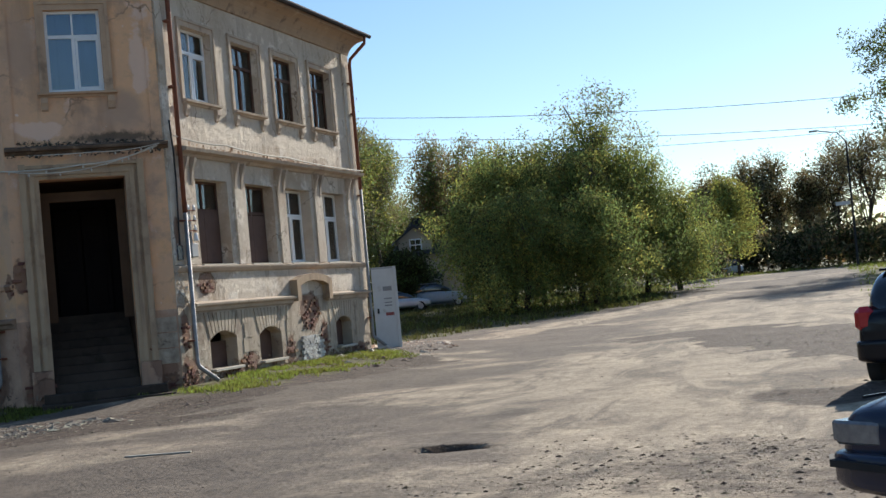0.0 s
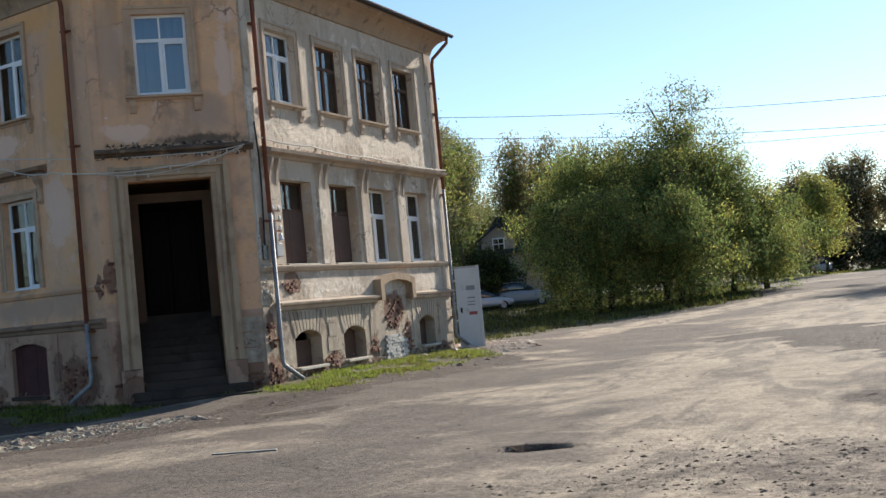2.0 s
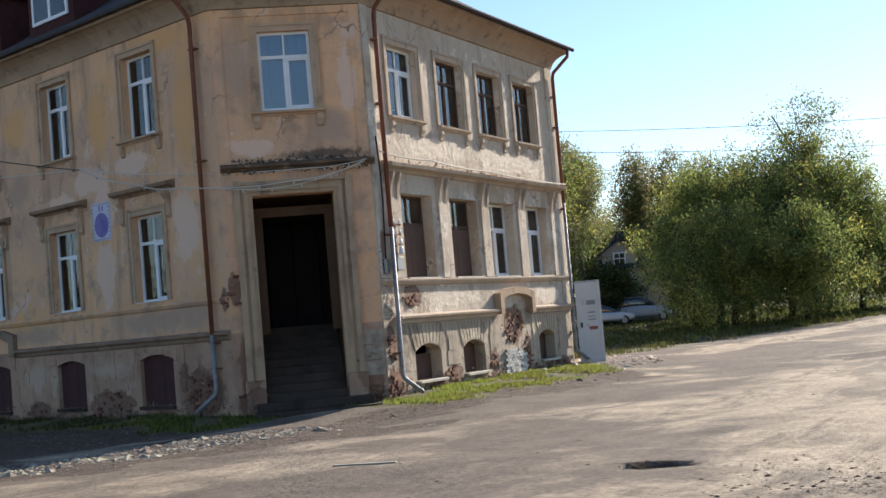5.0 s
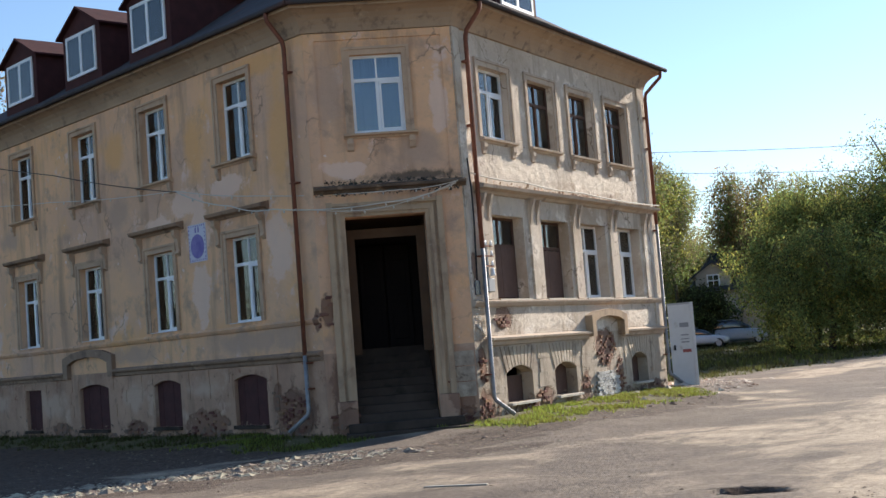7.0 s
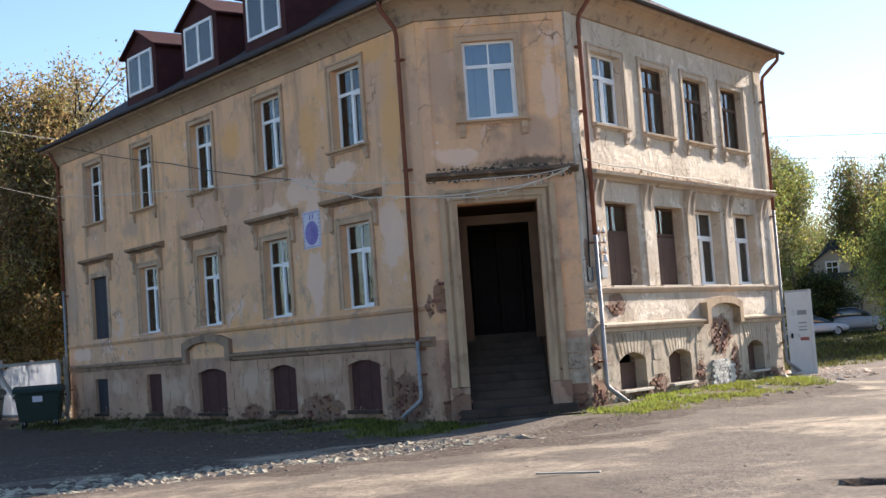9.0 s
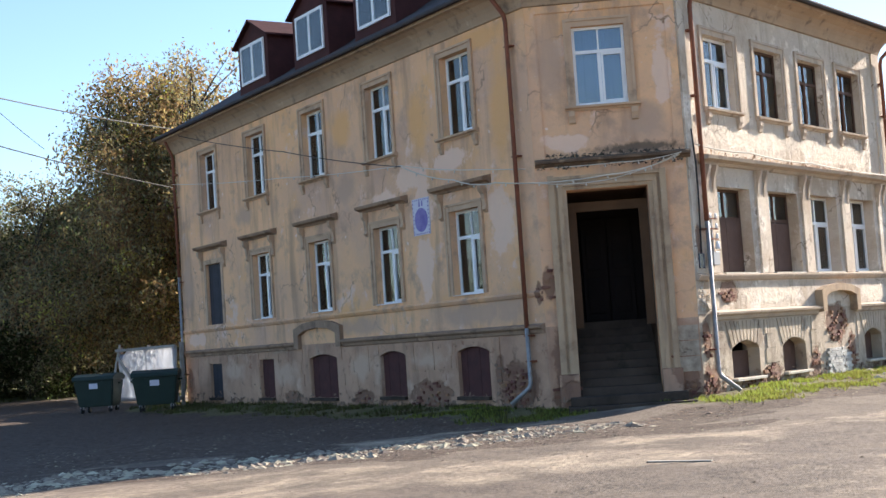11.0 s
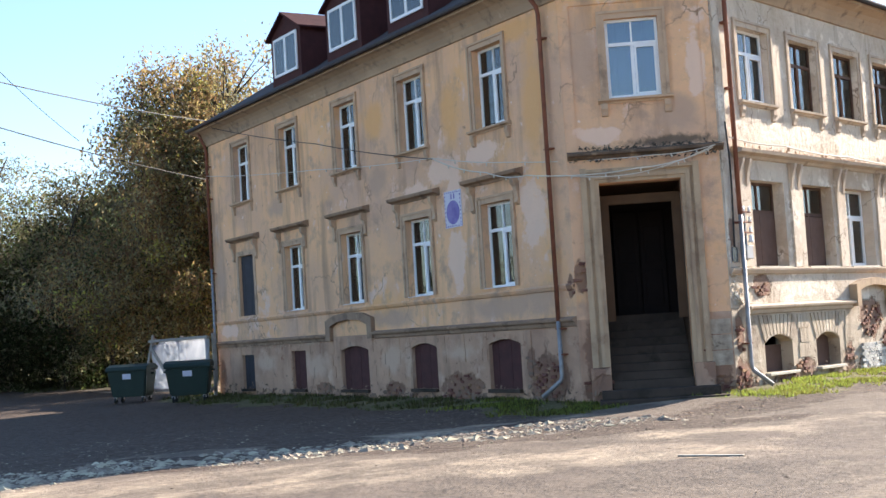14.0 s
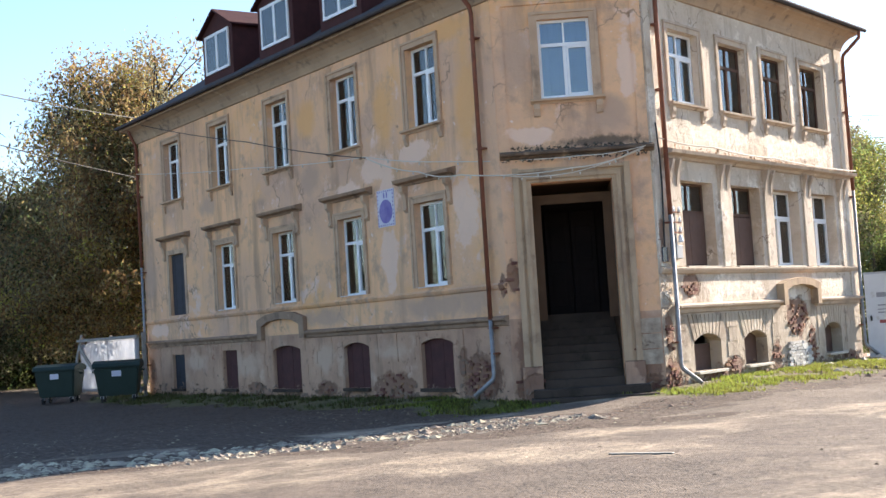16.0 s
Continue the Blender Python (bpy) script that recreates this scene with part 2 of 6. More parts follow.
M["house_roof"] = mat("dark_tiled_roof", (0.06, 0.06, 0.065), (0.045, 0.045, 0.05), 2.0, 0.8, 0.3, 8.0)
M["moss"] = mat("black_moss_and_crumbled_plaster", (0.05, 0.045, 0.035), (0.10, 0.085, 0.065), 6.0, 0.98, per_island=0.5)
M["lime"] = mat("white_mortar_rubble", (0.60, 0.54, 0.45), (0.48, 0.42, 0.34), 3.0, 0.95, 0.5, 20.0)
M["pebble"] = mat("loose_stone_and_leaf_litter", (0.26, 0.205, 0.15), (0.14, 0.105, 0.075), 3.0, 0.95, per_island=0.6)
# green and yellow leaves are greyed and lightened in colour to suggest haze
M["leaf_green"] = leaf_mat("willow_leaf_green", (0.22, 0.265, 0.085), (0.14, 0.18, 0.058))
M["leaf_yellow"] = leaf_mat("autumn_yellow_leaf", (0.42, 0.39, 0.10), (0.32, 0.30, 0.08))
M["leaf_brown"] = leaf_mat("autumn_brown_leaf", (0.36, 0.235, 0.105), (0.24, 0.165, 0.08))
M["leaf_dark"] = leaf_mat("dark_shrub_leaf", (0.065, 0.075, 0.03), (0.085, 0.09, 0.036))
M["leaf_grey"] = leaf_mat("grey_olive_leaf", (0.22, 0.20, 0.115), (0.26, 0.22, 0.125))
# darker copy of the grass blade, with shade put into its colour
M["grass_shade_toned"] = leaf_mat("shade_darkened_grass_blade", (0.085, 0.10, 0.03), (0.11, 0.10, 0.04), 0.5)
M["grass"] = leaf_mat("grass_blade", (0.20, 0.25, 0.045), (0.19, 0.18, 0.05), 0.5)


# ---- building helpers ----
def mesh_of(name, bm):
    me = bpy.data.meshes.new(name)
    bm.normal_update()
    bm.to_mesh(me)
    bm.free()
    return me


def part(name, bm, material, parent, label="", m=None, kind="", smooth=False):
    """Links a bmesh as one mesh object under a thing, or at top level with parent None."""
    me = mesh_of(name, bm)
    me.materials.append(material)
    if smooth:
        for p in me.polygons:
            p.use_smooth = True
    ob = new(name, me)
    if parent is not None:
        ob.parent = parent
    if m is not None:
        ob.matrix_basis = m
    if label or kind:
        tagged(ob, label, kind=kind)
    return ob


def box(bm, x0, x1, y0, y1, z0, z1, bevel=0.0):
    vs = [bm.verts.new(p) for p in ((x0, y0, z0), (x1, y0, z0), (x1, y1, z0), (x0, y1, z0), (x0, y0, z1), (x1, y0, z1), (x1, y1, z1), (x0, y1, z1))]
    fs = [bm.faces.new([vs[i] for i in q]) for q in ((3, 2, 1, 0), (4, 5, 6, 7), (0, 1, 5, 4), (1, 2, 6, 5), (2, 3, 7, 6), (3, 0, 4, 7))]
    if bevel:
        bmesh.ops.bevel(bm, geom=list({e for f in fs for e in f.edges}), offset=bevel, segments=1, affect="EDGES")
    return bm


def bx(*a):
    return box(bmesh.new(), *a)


def prism(bm, pts, y0, y1):
    """A polygon in x and z, drawn out from y0 to y1."""
    a = [bm.verts.new((x, y0, z)) for x, z in pts]
    b = [bm.verts.new((x, y1, z)) for x, z in pts]
    n = len(pts)
    bm.faces.new(a)
    bm.faces.new(b[::-1])
    for i in range(n):
        bm.faces.new((a[i], b[i], b[(i + 1) % n], a[(i + 1) % n]))
    bmesh.ops.recalc_face_normals(bm, faces=bm.faces[:])
    return bm


def profile_run(bm, prof, x0, x1):
    """A moulding: its profile in y (out is negative) and z, run along x."""
    a = [bm.verts.new((x0, y, z)) for y, z in prof]
    b = [bm.verts.new((x1, y, z)) for y, z in prof]
    n = len(prof)
    bm.faces.new(a)
    bm.faces.new(b[::-1])
    for i in range(n):
        bm.faces.new((a[i], b[i], b[(i + 1) % n], a[(i + 1) % n]))
    bmesh.ops.recalc_face_normals(bm, faces=bm.faces[:])
    return bm


def tube(bm, pts, r, n=8, r1=None):
    """A round bar along points, tapering from r to r1."""
    rings = []
    pts = [Vector(p) for p in pts]
    for i, p in enumerate(pts):
        d = (pts[min(i + 1, len(pts) - 1)] - pts[max(i - 1, 0)]).normalized()
        u = d.orthogonal().normalized()
        if i and rings:
            u = (rings[-1][1] - d * rings[-1][1].dot(d)).normalized()
        v = d.cross(u)
        k = r if r1 is None else r + (r1 - r) * i / (len(pts) - 1)
        rings.append(([bm.verts.new(p + (u * math.cos(a) + v * math.sin(a)) * k) for a in (2 * math.pi * j / n for j in range(n))], u))
    for (a, _), (b, _) in zip(rings, rings[1:]):
        for j in range(n):
            bm.faces.new((a[j], a[(j + 1) % n], b[(j + 1) % n], b[j]))
    bm.faces.new(rings[0][0][::-1])
    bm.faces.new(rings[-1][0])
    return bm


def empty(name, m=None):
    ob = new(name)
    ob.empty_display_size = 0.2
    if m is not None:
        ob.matrix_basis = m
    return ob


# ---- plan ----
CA = Vector((-24.69, 18.47, 0.0))
AN_B, AN_C = radians(107.23), radians(52.47)
CW, LA, LB = 3.50, 22.55, 11.95
UB, UC = Vector((math.cos(AN_B), math.sin(AN_B), 0)), Vector((math.cos(AN_C), math.sin(AN_C), 0))
CB = CA + UC * CW
P0, P3 = CA - Vector((LA, 0, 0)), CB + UB * LB
NB = Vector((-UB.y, UB.x, 0))
P4, P5 = P3 + NB * 9.0, Vector((P0.x, 30.2, 0))
FOOT = [P0, CA, CB, P3, P4, P5]
WALL_H, BASE = 9.55, -0.6
FLAT = -0.3


def smooth01(v):
    v = max(0.0, min(1.0, v))
    return v * v * (3 - 2 * v)


def seg_dist(x, y, a, b):
    ax, ay, bx_, by = a.x, a.y, b.x, b.y
    dx, dy = bx_ - ax, by - ay
    k = max(0.0, min(1.0, ((x - ax) * dx + (y - ay) * dy) / (dx * dx + dy * dy)))
    return math.hypot(x - ax - k * dx, y - ay - k * dy)


POT = Vector((-9.3, 12.95, 0))


def ground_z(x, y):
    r = math.hypot(x, y)
    z = FLAT + 0.9 * smooth01((r - 45) / 65)
    db = seg_dist(x, y, CB + UB * 0.6, P3 + UB * 3)
    z += 0.27 * smooth01(1 - db / 4.5)
    da = seg_dist(x, y, P0 - Vector((6, 0, 0)), CA - Vector((1.5, 0, 0)))
    z += 0.18 * smooth01(1 - da / 3.5)
    n = noise.noise((x * 0.35, y * 0.35, 0)) * 0.05 + noise.noise((x * 1.7, y * 1.7, 3)) * 0.02
    z += n * (1 if r < 60 else 0.5)
    px, py = (x - POT.x), (y - POT.y)
    a = px * 0.59 + py * -0.81
    q = math.hypot((px * 0.81 + py * 0.59) / 0.36, a / 0.27) + 0.25 * noise.noise((x * 3, y * 3, 1))
    z -= 0.26 * smooth01((1.1 - q) * 4.0)
    return z


def grass_at(x, y):
    """How grassy the ground is, from 0 to 1."""
    wob = noise.noise((x * 0.5, y * 0.5, 9)) * 0.7 + noise.noise((x * 2.1, y * 2.1, 4)) * 0.35
    g = smooth01((1.9 + wob * 1.5 - seg_dist(x, y, CB + UB * 0.3 - NB * 0.6, CB + UB * 8.8 - NB * 0.9)) / 0.8)
    g = max(g, smooth01((2.6 + wob - seg_dist(x, y, P0, CA - Vector((0.8, 0, 0)))) / 0.8))
    # verge beyond the building, between the road and the trees
    line = -30.8 - max(0, y - 66) * 0.5 + wob * 1.2
    if y > 33:
        g = max(g, smooth01((line - x) / 1.6) * smooth01((y - 37 + wob * 2) / 5))
    # far green on the other side of the road
    if y > 50:
        g = max(g, smooth01((x - (-19 - (y - 58) * 0.36) + wob * 2) / 2))
    # patch beside the left-hand road
    g = max(g, smooth01((1.8 + wob * 0.5 - math.hypot(x + 22.6, y - 3.0)) / 0.5))
    g = max(g, smooth01((-66 - x + wob * 4 + (y - 12) * 0.3) / 5) * (1 if y > 16 else 0))
    return g


def sand_at(x, y):
    w = noise.noise((x * 0.16, y * 0.16, 21)) + 0.5 * noise.noise((x * 0.6, y * 0.6, 2))
    s = smooth01((w + 0.15) / 0.7)
    strip = smooth01(1 - seg_dist(x, y, Vector((-27, 38, 0)), Vector((-29.5, 66, 0))) / 2.5)
    near = smooth01(1.25 - seg_dist(x, y, Vector((-4.5, 9, 0)), Vector((-21, 58, 0))) / 7) * (0.85 + 0.6 * w)
    left = smooth01(1.2 - seg_dist(x, y, Vector((-19.5, 4, 0)), Vector((-15, 13, 0))) / 3.2) * 0.5
    return max(0, min(1, max(s * 0.6, strip, near, left)))


def gravel_at(x, y):
    w = noise.noise((x * 0.3, y * 0.3, 5)) * 1.2 + noise.noise((x * 1.1, y * 1.1, 8)) * 0.8
    g = smooth01((2.5 + w * 1.4 - seg_dist(x, y, Vector((-23, 4.5, 0)), Vector((-19.6, 16.5, 0)))) / 1.2)
    g = max(g, smooth01((1.7 + w - seg_dist(x, y, Vector((-19.6, 17, 0)), Vector((-22.3, 30, 0)))) / 1.2))
    g = max(g, 0.5 * smooth01((3.0 + w * 1.6 - math.hypot(x + 5.0, y - 11.6)) / 1.6))
    g = max(g, smooth01((3.0 + w * 1.5 - seg_dist(x, y, Vector((-8, 27, 0)), Vector((-16, 36, 0)))) / 1.2))
    # coarse forecourt gravel, painted darker where the building's shadow lies
    if y < 18.4 and x < -20:
        g = max(g, smooth01((-22.5 - x + w * 1.5) / 2.0) * 0.85)
    # the pothole floor takes the dark cover too
    g = max(g, smooth01((0.5 - math.hypot(x - POT.x, y - POT.y)) / 0.12))
    g = max(g, smooth01((1.8 + w - math.hypot(x + 6.5, y - 18)) / 1.2))
    return g


# ---- ground ----
def make_ground():
    xs = sorted(set([-900, -600, -400, -300, -240, -200, -170, -150, -135, -120] + [round(-110 + i * 1.0, 2) for i in range(58)] + [round(-52 + i * 0.25, 2) for i in range(208)] + [0, 1, 2, 4, 7, 12, 20, 40, 80, 160, 300, 600, 900]))
    ys = sorted(set([-900, -500, -200, -80, -30, -10, -4, -1] + [round(1 + i * 0.2, 2) for i in range(90)] + [round(19 + i * 0.3, 2) for i in range(80)] + [round(43 + i * 1.0, 2) for i in range(80)] + [124, 130, 140, 155, 175, 200, 240, 300, 400, 600, 900]))
    nx, ny = len(xs), len(ys)
    verts = [(x, y, ground_z(x, y)) for y in ys for x in xs]
    faces = [(j * nx + i, j * nx + i + 1, (j + 1) * nx + i + 1, (j + 1) * nx + i) for j in range(ny - 1) for i in range(nx - 1)]
    me = bpy.data.meshes.new("ground")
    me.from_pydata(verts, [], faces)
    at = me.color_attributes.new("cover", "FLOAT_COLOR", "POINT")
    vals = []
    for x, y, z in verts:
        vals += [grass_at(x, y), sand_at(x, y), gravel_at(x, y), 1.0]
    at.data.foreach_set("color", vals)
    for p in me.polygons:
        p.use_smooth = True
    m = mat("earth_road", (0.195, 0.15, 0.112), (0.12, 0.092, 0.07), 0.8, 0.95, 1.0, 9.0, bdist=0.04)
    t = m.node_tree
    b = t.nodes["Principled BSDF"]
    base = b.inputs["Base Color"].links[0].from_socket
    attr = t.nodes.new("ShaderNodeAttribute")
    attr.attribute_name = "cover"
    sep = t.nodes.new("ShaderNodeSeparateColor")
    t.links.new(attr.outputs["Color"], sep.inputs[0])
    geo = t.nodes.new("ShaderNodeNewGeometry")

    def nz(sc, det=7.0, ro=0.65):
        n = t.nodes.new("ShaderNodeTexNoise")
        n.inputs["Scale"].default_value, n.inputs["Detail"].default_value, n.inputs["Roughness"].default_value = sc, det, ro
        t.links.new(geo.outputs["Position"], n.inputs["Vector"])
        return n.outputs["Fac"]

    def fac(chan, nsrc, k):
        # breaks the edge of a patch with noise
        s = t.nodes.new("ShaderNodeMath")
        s.operation = "MULTIPLY_ADD"
        t.links.new(nsrc, s.inputs[0])
        s.inputs[1].default_value = k
        t.links.new(chan, s.inputs[2])
        r = t.nodes.new("ShaderNodeMapRange")
        r.inputs["From Min"].default_value, r.inputs["From Max"].default_value = 0.35 + k * 0.5, 0.65 + k * 0.5
        t.links.new(s.outputs[0], r.inputs["Value"])
        return r.outputs["Result"]

    def two(a, c, n):
        x = t.nodes.new("ShaderNodeMix")
        x.data_type = "RGBA"
        r = t.nodes.new("ShaderNodeMapRange")
        r.inputs["From Min"].default_value, r.inputs["From Max"].default_value = 0.35, 0.65
        t.links.new(n, r.inputs["Value"])
        t.links.new(r.outputs["Result"], x.inputs["Factor"])
        x.inputs[6].default_value, x.inputs[7].default_value = (*a, 1), (*c, 1)
        return x.outputs[2]

    def over(f, a, c):
        x = t.nodes.new("ShaderNodeMix")
        x.data_type = "RGBA"
        t.links.new(f, x.inputs["Factor"])
        t.links.new(a, x.inputs[6])
        t.links.new(c, x.inputs[7])
        return x.outputs[2]

    c = over(fac(sep.outputs[1], nz(0.9), 0.9), base, two((0.50, 0.395, 0.275), (0.33, 0.26, 0.185), nz(1.4)))
    # wheel ruts and drag marks along the road
    along, across, uv = t.nodes.new("ShaderNodeVectorMath"), t.nodes.new("ShaderNodeVectorMath"), t.nodes.new("ShaderNodeCombineXYZ")
    ra = radians(110)
    for nd, d, k in ((along, (math.cos(ra) * 0.30, math.sin(ra) * 0.30, 0), 0), (across, (-math.sin(ra) * 0.95, math.cos(ra) * 0.95, 0), 1)):
        nd.operation = "DOT_PRODUCT"
        nd.inputs[1].default_value = d
        t.links.new(geo.outputs["Position"], nd.inputs[0])
        t.links.new(nd.outputs["Value"], uv.inputs[k])
    rn = t.nodes.new("ShaderNodeTexNoise")
    rn.inputs["Scale"].default_value, rn.inputs["Detail"].default_value, rn.inputs["Roughness"].default_value = 0.9, 9.0, 0.66
    rn.inputs["Distortion"].default_value = 1.1
    t.links.new(uv.outputs[0], rn.inputs["Vector"])
    rr = t.nodes.new("ShaderNodeMapRange")
    rr.inputs["From Min"].default_value, rr.inputs["From Max"].default_value = 0.48, 0.60
    rr.inputs["To Max"].default_value = 0.7
    t.links.new(rn.outputs["Fac"], rr.inputs["Value"])
    c = over(rr.outputs["Result"], c, two((0.165, 0.128, 0.096), (0.105, 0.082, 0.062), nz(4.0)))
    # gravel tones, kept dark to deepen the forecourt's shade as well
    c = over(fac(sep.outputs[2], nz(2.5), 0.8), c, two((0.042, 0.029, 0.021), (0.14, 0.097, 0.069), nz(6.0, 6.0, 0.78)))
    c = over(fac(sep.outputs[0], nz(3.0), 0.7), c, two((0.10, 0.10, 0.034), (0.15, 0.12, 0.06), nz(1.5)))
    # grit at hand scale
    hs = t.nodes.new("ShaderNodeHueSaturation")
    gr = t.nodes.new("ShaderNodeMapRange")
    gr.inputs["From Min"].default_value, gr.inputs["From Max"].default_value = 0.3, 0.7
    gr.inputs["To Min"].default_value, gr.inputs["To Max"].default_value = 0.55, 1.4
    t.links.new(nz(11.0, 6.0, 0.8), gr.inputs["Value"])
    t.links.new(gr.outputs["Result"], hs.inputs["Value"])
    t.links.new(c, hs.inputs["Color"])
    c = hs.outputs["Color"]
    t.links.new(c, b.inputs["Base Color"])
    me.materials.append(m)
    ob = new("ground", me)
    return tagged(ob, "worn sandy earth road with gravel and grass verges", "ground", kind="structure")


make_ground()

# ---- apartment building ----
building = tagged(empty("apartment_building", Matrix.Translation((CA.x, CA.y, FLAT))), "ochre plastered corner apartment house with peeling walls and dark roof", "building")
ORG = Matrix.Translation((-CA.x, -CA.y, -FLAT))


def wall_frame(o, angle):
    return ORG @ Matrix.Translation((o.x, o.y, 0)) @ Matrix.Rotation(angle, 4, "Z")


FA, FC, FB = wall_frame(P0, 0.0), wall_frame(CA, AN_C), wall_frame(CB, AN_B)
THICK = 0.45


def worn(m, spots, colour, noise_scale=1.7, ragged=2.4, soft=0.12, relief=0.012):
    """Patches where another coat shows, each with a ragged outline of its own: (wall, x, z, half width, half height)."""
    t = m.node_tree
    b = t.nodes["Principled BSDF"]
    geo = t.nodes.new("ShaderNodeNewGeometry")
    n = t.nodes.new("ShaderNodeTexNoise")
    n.inputs["Scale"].default_value, n.inputs["Detail"].default_value, n.inputs["Roughness"].default_value = noise_scale, 9.0, 0.66
    t.links.new(geo.outputs["Position"], n.inputs["Vector"])
    last = None
    for fr, x, z, rx, rz in spots:
        c = Matrix.Translation((CA.x, CA.y, FLAT)) @ fr @ Vector((x, 0, z))
        sub, mul, ln = (t.nodes.new("ShaderNodeVectorMath") for _ in range(3))
        sub.operation, mul.operation, ln.operation = "SUBTRACT", "MULTIPLY", "LENGTH"
        sub.inputs[1].default_value = c
        mul.inputs[1].default_value = (1 / rx, 1 / rx, 1 / rz)
        t.links.new(geo.outputs["Position"], sub.inputs[0])
        t.links.new(sub.outputs[0], mul.inputs[0])
        t.links.new(mul.outputs[0], ln.inputs[0])
        o = ln.outputs["Value"]
        if last is not None:
            k = t.nodes.new("ShaderNodeMath")
            k.operation = "MINIMUM"
            t.links.new(last, k.inputs[0])
            t.links.new(o, k.inputs[1])
            o = k.outputs[0]
        last = o
    k = t.nodes.new("ShaderNodeMath")
    k.operation = "MULTIPLY_ADD"
    k.inputs[1].default_value = ragged
    t.links.new(n.outputs["Fac"], k.inputs[0])
    t.links.new(last, k.inputs[2])
    r = t.nodes.new("ShaderNodeMapRange")
    r.inputs["From Min"].default_value, r.inputs["From Max"].default_value = 0.9 + ragged * 0.5 + soft, 0.9 + ragged * 0.5 - soft
    r.inputs["To Max"].default_value = 0.85
    t.links.new(k.outputs[0], r.inputs["Value"])
    x = t.nodes.new("ShaderNodeMix")
    x.data_type = "RGBA"
    t.links.new(r.outputs["Result"], x.inputs["Factor"])
    t.links.new(b.inputs["Base Color"].links[0].from_socket, x.inputs[6])
    x.inputs[7].default_value = (*colour, 1)
    t.links.new(x.outputs[2], b.inputs["Base Color"])
    bp = t.nodes.new("ShaderNodeBump")
    bp.invert = True
    bp.inputs["Strength"].default_value, bp.inputs["Distance"].default_value = 0.8, relief
    t.links.new(r.outputs["Result"], bp.inputs["Height"])
    t.links.new(b.inputs["Normal"].links[0].from_socket, bp.inputs["Normal"])
    t.links.new(bp.outputs[0], b.inputs["Normal"])


worn(M["plaster"], [(FA, LA - 1.15, 7.2, 0.5, 1.5), (FA, LA - 5.1, 7.4, 0.5, 0.8), (FA, LA - 9.3, 8.0, 0.5, 0.6), (FA, LA - 2.0, 9.0, 1.2, 0.3)], (0.74, 0.395, 0.165), 1.2, 1.6, 0.3, 0.004)
worn(M["plaster"], [(FA, LA - 3.1, 2.2, 1.9, 0.3), (FA, LA - 8.9, 2.15, 1.3, 0.28), (FA, 0.6, 4.4, 0.5, 1.0), (FA, LA - 9.2, 6.2, 0.6, 0.4), (FA, 6.0, 6.2, 0.7, 0.3), (FC, 2.7, 6.4, 0.5, 0.4), (FC, 0.5, 8.0, 0.35, 0.9), (FA, LA - 1.5, 2.3, 0.7, 0.4)], (0.50, 0.33, 0.23), 1.4, 2.0, 0.35, 0.004)
worn(M["plaster"], [(FA, LA - 5.5, 6.0, 0.95, 0.4), (FA, LA - 5.1, 3.6, 0.45, 0.9), (FA, LA - 5.0, 5.2, 0.6, 0.7), (FA, LA - 3.4, 6.2, 0.9, 0.35), (FA, LA - 1.5, 4.3, 0.55, 1.0), (FA, 1.4, 2.2, 0.9, 0.3), (FC, 0.75, 6.0, 0.6, 0.22), (FC, 3.1, 7.4, 0.22, 0.9), (FA, LA - 7.2, 5.6, 0.8, 0.25)], (0.79, 0.55, 0.415))
worn(M["plaster"], [(FC, 2.5, 5.76, 1.0, 0.12)], (0.10, 0.075, 0.055), 6.0, 2.6, 0.4)
worn(M["plaster_pale"], [(FB, 3.3, 6.1, 1.9, 0.3), (FB, 8.2, 6.05, 2.2, 0.3), (FB, 3.8, 2.25, 1.4, 0.25), (FB, 10.3, 2.2, 0.9, 0.25)], (0.74, 0.63, 0.50))
worn(M["plaster_base"], [(FA, LA - 14.0, 0.9, 0.9, 0.4), (FA, LA - 9.0, 1.0, 0.6, 0.4), (FA, LA - 5.2, 1.1, 0.7, 0.3), (FA, LA - 18, 1.0, 0.9, 0.3)], (0.56, 0.385, 0.275), 1.7, 2.4, 0.3)
worn(M["plaster_base"], [(FA, LA - 1.1, 0.4, 0.7, 0.6), (FC, 0.4, 0.9, 0.3, 0.9), (FC, 3.1, 0.6, 0.35, 0.8), (FB, 0.3, 1.0, 0.35, 0.7), (FA, LA - 8.9, 0.1, 0.7, 0.25), (FA, 0.5, 0.7, 0.35, 0.5)], (0.25, 0.14, 0.095), 3.0, 2.0)


